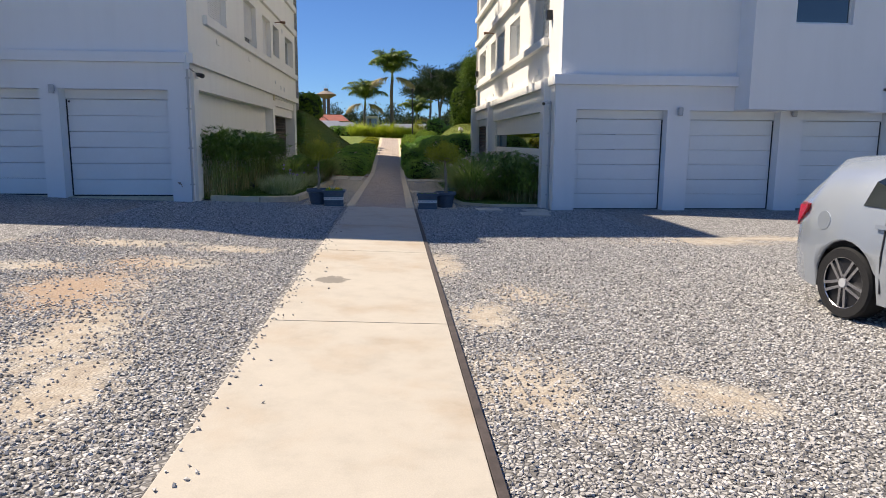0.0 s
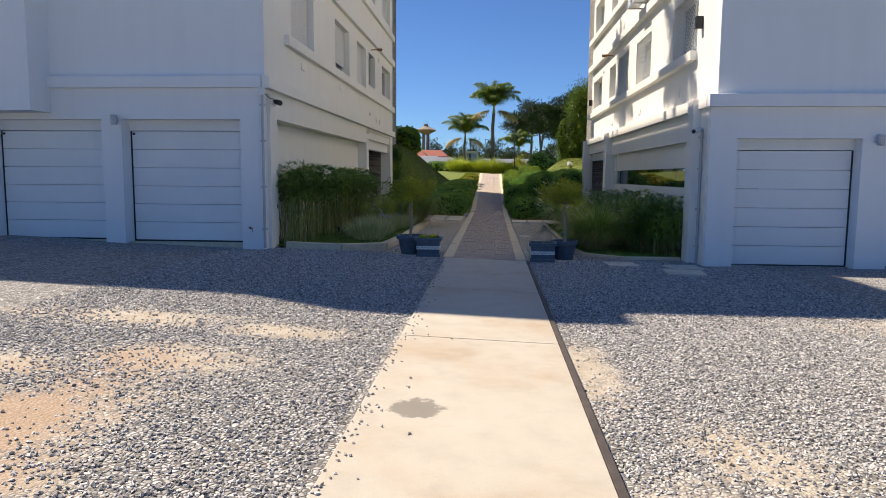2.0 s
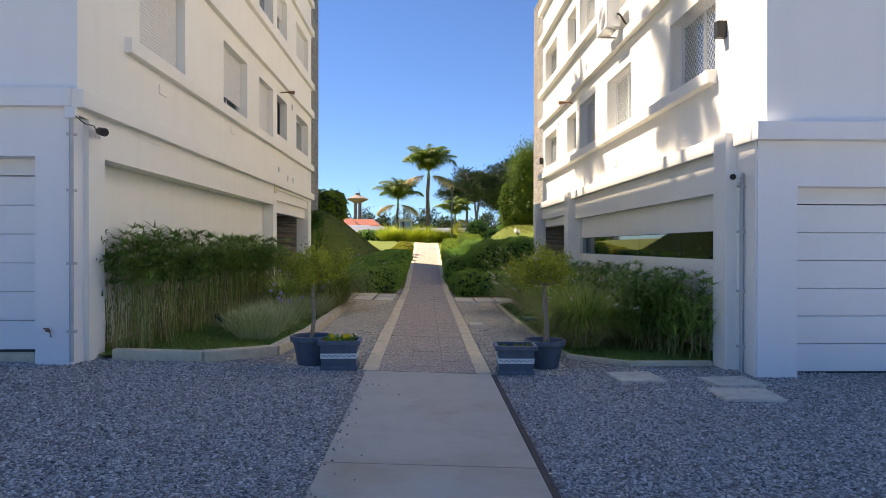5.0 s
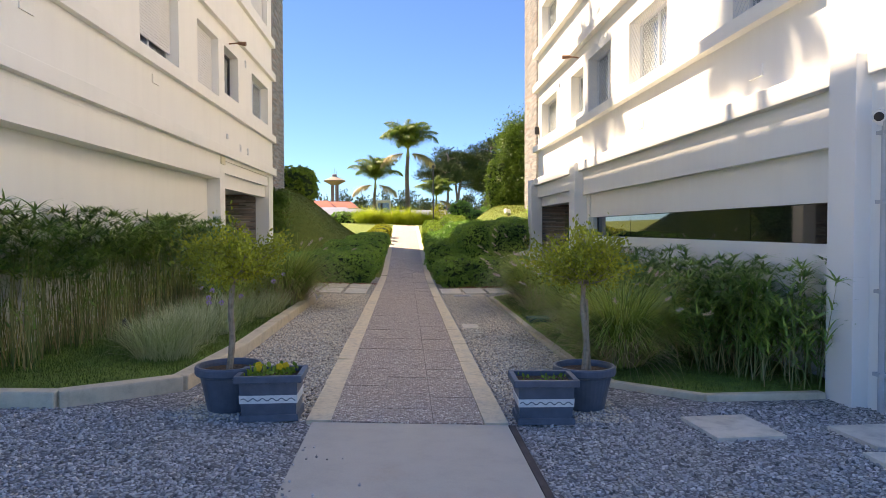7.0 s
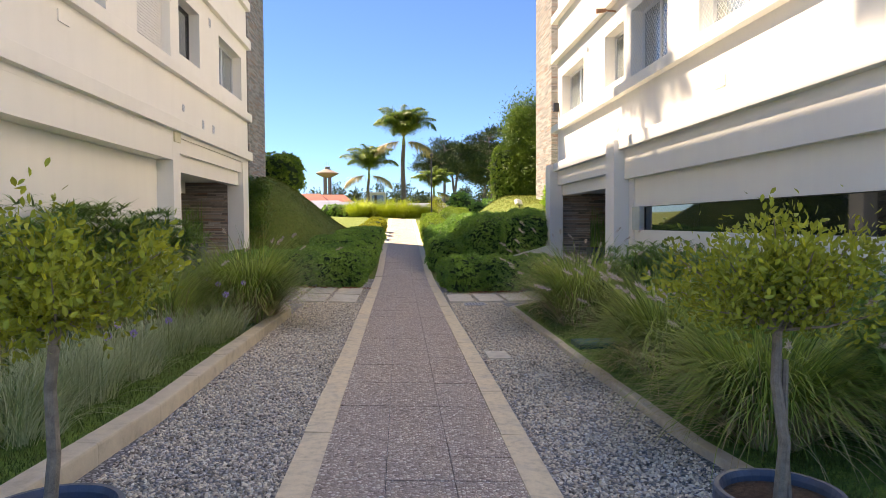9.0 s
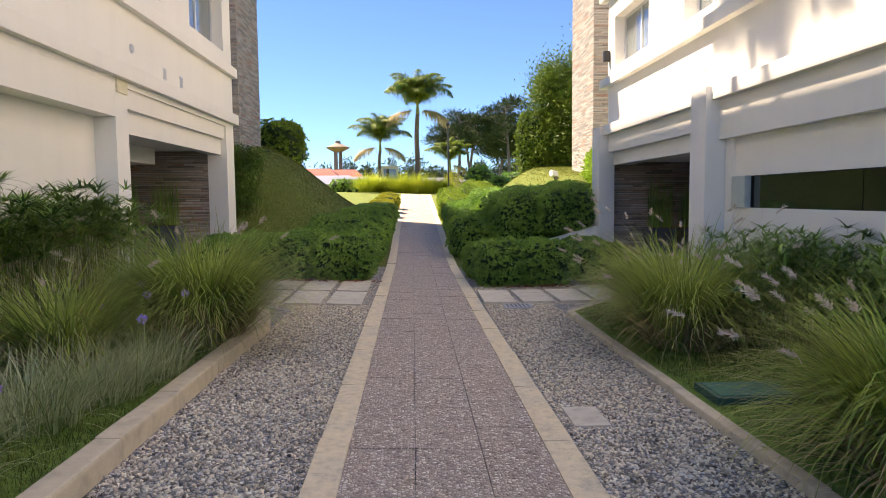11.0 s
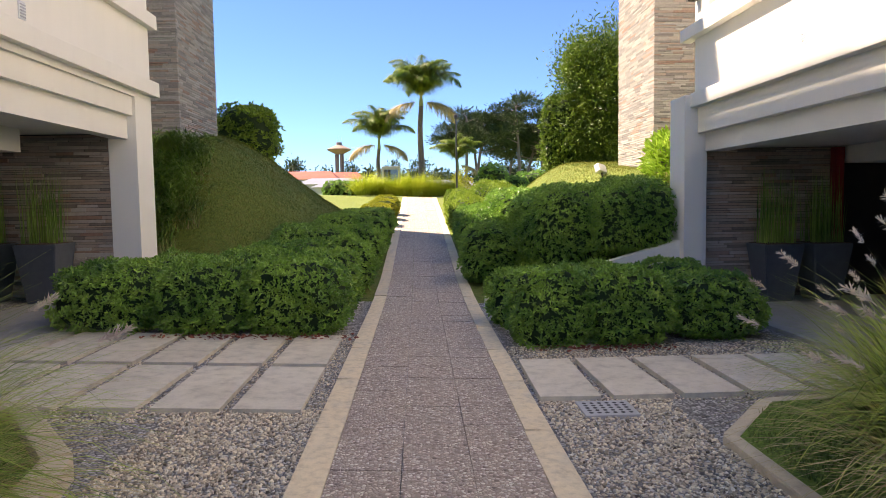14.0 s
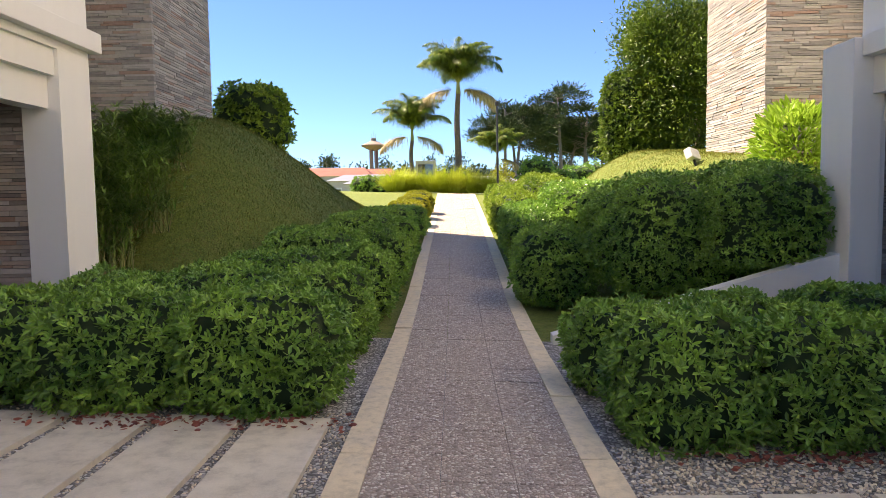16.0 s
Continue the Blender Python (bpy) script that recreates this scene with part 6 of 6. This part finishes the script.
for wx in WX:
    for sy in (-1, 1):
        wh = new("wheel")
        wh.parent = car
        wh.location = (wx, sy * 0.76, 0.312)
        bm = bmesh.new()
        prof = [(0.225, -0.1), (0.3, -0.105), (0.315, -0.08), (0.315, 0.08), (0.3, 0.105), (0.225, 0.1)]
        ringsw = [[bm.verts.new((r * math.cos(t), u, r * math.sin(t))) for t in [2 * math.pi * q / 40 for q in range(40)]] for r, u in prof]
        for a, c in zip(ringsw, ringsw[1:]):
            for q in range(40):
                bm.faces.new((a[q], a[(q + 1) % 40], c[(q + 1) % 40], c[q]))
        bmesh.ops.recalc_face_normals(bm, faces=bm.faces)
        part("tyre", bm, M_TYRE, wh)
        bm = bmesh.new()
        tube(bm, [(0, -0.07, 0), (0, 0.07, 0)], 0.228, 0.228, 40)
        part("rim_barrel", bm, M_BLACK, wh)
        bm = bmesh.new()
        for q in range(5):
            for off in (-0.13, 0.13):
                a = q * 2 * math.pi / 5 + 0.3
                m4 = Matrix.Rotation(a, 4, "Y") @ Matrix.Translation((0.125, sy * 0.085, off * 0.22)) @ Matrix.Rotation(-off * 0.5, 4, "Y")
                bmesh.ops.create_cube(bm, size=1.0, matrix=m4 @ Matrix.Diagonal((0.19, 0.025, 0.026, 1)))
        part("spokes", bm, M_RIM, wh, "machined twin-spoke alloy")
        bm = bmesh.new()
        tube(bm, [(0, sy * 0.08, 0), (0, sy * 0.104, 0)], 0.045, 0.04, 18)
        part("hub_cap", bm, M_PIPE, wh)
        bm = bmesh.new()
        tube(bm, [(0.226 * math.cos(t), sy * 0.092, 0.226 * math.sin(t)) for t in [math.pi * q / 20 for q in range(41)]], 0.008, 0.008, 6)
        part("rim_lip", bm, M_RIM, wh)


def car_patch(name, pts, mat, off, label=""):
    """A panel that follows the flank of the car: (x, height) outline."""
    for sy in (-1, 1):
        bm = bmesh.new()
        vs = []
        for x, z in pts:
            s = car_section(x)
            ys, zs = [p[0] for p in s], [p[1] for p in s]
            y = float(np.interp(z, zs, ys))
            vs.append(bm.verts.new((x, sy * (y + off), z)))
        f = bm.faces.new(vs)
        ret = bmesh.ops.extrude_face_region(bm, geom=[f])
        for v in [e for e in ret["geom"] if isinstance(e, bmesh.types.BMVert)]:
            v.co.y -= sy * (off + 0.012)
        bmesh.ops.recalc_face_normals(bm, faces=bm.faces)
        part(name, bm, mat, car, label)


car_patch("tail_lamp", [(0.04, 0.72), (0.13, 0.74), (0.33, 0.9), (0.36, 0.96), (0.26, 0.97), (0.1, 0.93)], M_TAIL, 0.035, "red tail lamp")
car_patch("side_window", [(1.0, 1.0), (1.75, 0.985), (1.75, 1.34), (1.2, 1.34), (1.0, 1.2)], M_DARKGLASS, 0.014, "dark side window")
car_patch("side_window", [(1.83, 0.985), (2.7, 0.97), (2.3, 1.27), (1.83, 1.33)], M_DARKGLASS, 0.014, "dark side window")
car_patch("door_seam", [(1.28, 0.3), (1.288, 0.3), (1.288, 0.6), (1.288, 0.94), (1.28, 0.94), (1.28, 0.6)], M_LINE, 0.012)
car_patch("fuel_flap", [(0.58 + 0.085 * math.cos(t), 0.83 + 0.085 * math.sin(t)) for t in [i * math.pi / 7 for i in range(14)]], M_CARPAINT, 0.006)
car_patch("door_handle", [(1.2, 0.83), (1.4, 0.83), (1.4, 0.865), (1.2, 0.865)], M_CARPAINT, 0.03)

# ---- small things in the beds ----
lid = thing("irrigation_box", "green plastic irrigation box lid set in the grass", "box", (1.9, 20.65, GH(1.9, 20.65) + 0.1))
part("lid", boxes((-0.27, 0.27, -0.17, 0.17, -0.05, 0.012), bev=0.006), simple("green_plastic", (0.03, 0.16, 0.12), 0.45), lid)
part("frame", boxes((-0.305, 0.305, -0.205, 0.205, -0.1, 0.004), bev=0.004), simple("dark_green_plastic", (0.02, 0.09, 0.07), 0.5), lid)
for x, y in ((-3.85, 18.9),):
    up = thing("bed_uplight", "small black garden uplight in the bed", "lamp", (x, y, GH(x, y) + 0.05), "bed uplights")
    bm = bmesh.new()
    tube(bm, [(0, 0, 0.06), (-0.1, 0.03, 0.13)], 0.035, 0.05, 12)
    part("light_body", bm, M_BLACK, up)
    part("stake", boxes((-0.012, 0.012, -0.012, 0.012, -0.06, 0.07)), M_BLACK, up)

# ---- loose stones on the slab and the gravel near the walk ----
def stones(name, P, R, seed, label, mat=None):
    """Crushed stones: squashed uneven octahedra, one mesh."""
    g = np.random.default_rng(seed)
    n = len(P)
    o = np.array([[1, 0, 0], [-1, 0, 0], [0, 1, 0], [0, -1, 0], [0, 0, 1], [0, 0, -1]], float)
    T = np.array([[0, 2, 4], [2, 1, 4], [1, 3, 4], [3, 0, 4], [2, 0, 5], [1, 2, 5], [3, 1, 5], [0, 3, 5]])
    q, _ = np.linalg.qr(g.normal(size=(n, 3, 3)))
    V = o[None] * g.uniform(0.55, 1.25, (n, 6, 1)) * np.array([1.15, 0.8, 0.75])
    V = np.einsum("nij,nkj->nki", q, V) * R[:, None, None]
    V[:, :, 2] *= 0.75
    V = (V + P[:, None]).reshape(-1, 3)
    F = (T[None] + (np.arange(n) * 6)[:, None, None]).reshape(-1, 3)
    ob = np_part(name, V, F, mat or M_STONE)
    return tagged(ob, label, "gravel", kind="stuff")


g = np.random.default_rng(77)


def strew(x0, x1, y0, y1, per, rmin, rmax, keep=None):
    n = int((x1 - x0) * (y1 - y0) * per)
    x, y = g.uniform(x0, x1, n), g.uniform(y0, y1, n)
    if keep is not None:
        k = keep(x, y)
        x, y = x[k], y[k]
    r = g.uniform(rmin, rmax, len(x))
    return np.stack([x, y, ground_height(x, y) + r * 0.3], 1), r


def drift(x, y):
    """Fewer stones where sand shows through."""
    v = np.array([noise.noise(Vector((a * 0.8, b * 0.8, 3.0))) for a, b in zip(x, y)])
    worn = np.zeros(len(x))
    for cx, cy, rx, ry, turn in SAND:
        worn = np.maximum(worn, np.exp(-((x - cx + (y - cy) * turn) / rx) ** 2 - ((y - cy) / ry) ** 2))
    return g.uniform(0, 1, len(x)) > np.clip(worn * 1.1 + v * 1.0 - 0.22, 0, 0.92)


A = strew(-5.0, -1.1, 1.6, 9.5, 1300, 0.01, 0.02, drift)
B = strew(0.5, 5.0, 1.6, 9.5, 1300, 0.01, 0.02, drift)
stones("gravel_stones", np.concatenate([A[0], B[0]]), np.concatenate([A[1], B[1]]), 1, "loose grey crushed gravel in the sun")
A = strew(-5.0, -1.1, 9.5, 15.45, 950, 0.011, 0.021)
B = strew(0.5, 4.5, 9.5, 15.6, 950, 0.011, 0.021)
stones("gravel_stones", np.concatenate([A[0], B[0]]), np.concatenate([A[1], B[1]]), 2, "loose grey crushed gravel in shade")
A = strew(-2.1, -1.08, 15.2, 25.1, 2300, 0.01, 0.02)
B = strew(0.47, 1.44, 15.2, 25.4, 2300, 0.01, 0.02)
C = strew(-4.3, -1.08, 24.8, 25.1, 1300, 0.01, 0.018)
D = strew(0.47, 3.4, 25.3, 27.3, 1300, 0.01, 0.018)
E5 = strew(-4.3, -1.08, 25.05, 27.8, 900, 0.008, 0.014)
stones("gravel_stones", *[np.concatenate(q) for q in zip(A, B, C, D, E5)], 3, "loose grey-brown gravel strip beside the path", M_GARDENSTONE)
P = np.array([(-1.02 + (0.05 if k % 6 else 0.22) * abs(g.normal()), y, 0) for k, y in enumerate(g.uniform(2.2, 14.5, 230))])
P[:, 2] = ground_height(P[:, 0], P[:, 1]) + 0.036
stones("strayed_stones", P, g.uniform(0.01, 0.018, len(P)), 4, "few stray stones lying on the concrete")
pile = []
for x, y, s in ((-1.7, 27.5, 1), (-2.6, 27.45, 1), (1.5, 27.0, 1)):
    n = 130
    pile.append(np.stack([x + np.clip(g.normal(0, 0.35, n), -0.7, 0.6), y + g.normal(0, 0.08, n), np.zeros(n)], 1))
P = np.concatenate(pile)
P[:, 2] = ground_height(P[:, 0], P[:, 1]) + 0.04
litter = np_part("leaf_litter", *leaf_mesh(P, g.normal(size=P.shape) * np.array([1, 1, 0.2]), np.full(len(P), 0.045), 0.5, g), M_RUSSET)
tagged(litter, "dry brown fallen leaves under the hedge", "leaves", kind="stuff")


def strew_blades(name, x0, x1, y0, y1, per, h, mat, label, keep=None, lift=0.05):
    n = int((x1 - x0) * (y1 - y0) * per)
    x, y = g.uniform(x0, x1, n), g.uniform(y0, y1, n)
    if keep is not None:
        k = keep(x, y)
        x, y = x[k], y[k]
    n = len(x)
    Bz = np.stack([x, y, ground_height(x, y) + lift - 0.01], 1)
    ob = np_part(name, *blade_mesh(Bz, g.uniform(0, 6.28, n), np.abs(g.normal(0.3, 0.3, n)), h * g.uniform(0.5, 1.3, n), 0.006, 0.7, 2, g), mat)
    return tagged(ob, label, "grass", kind="stuff")


M_TURF = foliage("turf_blades", (0.06, 0.12, 0.018), (0.11, 0.19, 0.03), (0.22, 0.24, 0.06), 0.6, 0.2)
M_BANKTURF = foliage("bank_turf_blades", (0.05, 0.085, 0.012), (0.13, 0.18, 0.028), (0.34, 0.26, 0.09), 0.7, 0.2, 0.05)
inside_l = lambda x, y: x < np.interp(y, [15.5, 16.1, 17.8, 23.3, 23.9, 24.75], [-3.2, -2.42, -2.3, -2.26, -2.4, -3.05])
inside_r = lambda x, y: x > np.interp(y, [15.85, 16.4, 17.2, 24.4, 25.1], [2.4, 1.72, 1.6, 1.56, 2.1])
strew_blades("turf", -4.4, -2.28, 15.6, 24.5, 2600, 0.05, M_TURF, "short green turf in the bed", inside_l)
strew_blades("turf", 1.56, 3.7, 15.95, 25.0, 2200, 0.05, M_TURF, "short green turf in the bed", inside_r)
strew_blades("turf", -5.0, -1.3, 31.0, 40.0, 1700, 0.06, M_BANKTURF, "short turf on the grass bank", None, 0.0)
strew_blades("turf", 1.0, 5.5, 31.0, 42.0, 1300, 0.05, M_BANKTURF, "short turf on the grass bank", None, 0.0)

# ---- pieces of the paved path ----
rng = random.Random(12)
y, row = 15.32, 0
while y < PATH_END:
    for c in range(3):
        place_piece("tile", tiles[(row + c) % 4], slope_pose(-0.708 + 0.385 * c, y) @ pose(0, 0, rng.uniform(-0.003, 0.003), rng.uniform(-0.3, 0.3), 0, rng.choice((0, 90, 180, 270))), garden_path)
    y += 0.385
    row += 1
y = 15.72
while y < PATH_END:
    for x in (-0.99, 0.345):
        place_piece("border", borders[rng.randrange(4)], slope_pose(x, y) @ pose(0, 0, rng.uniform(-0.003, 0.003), 0, 0, rng.choice((0, 180))), garden_path)
    y += 1.19
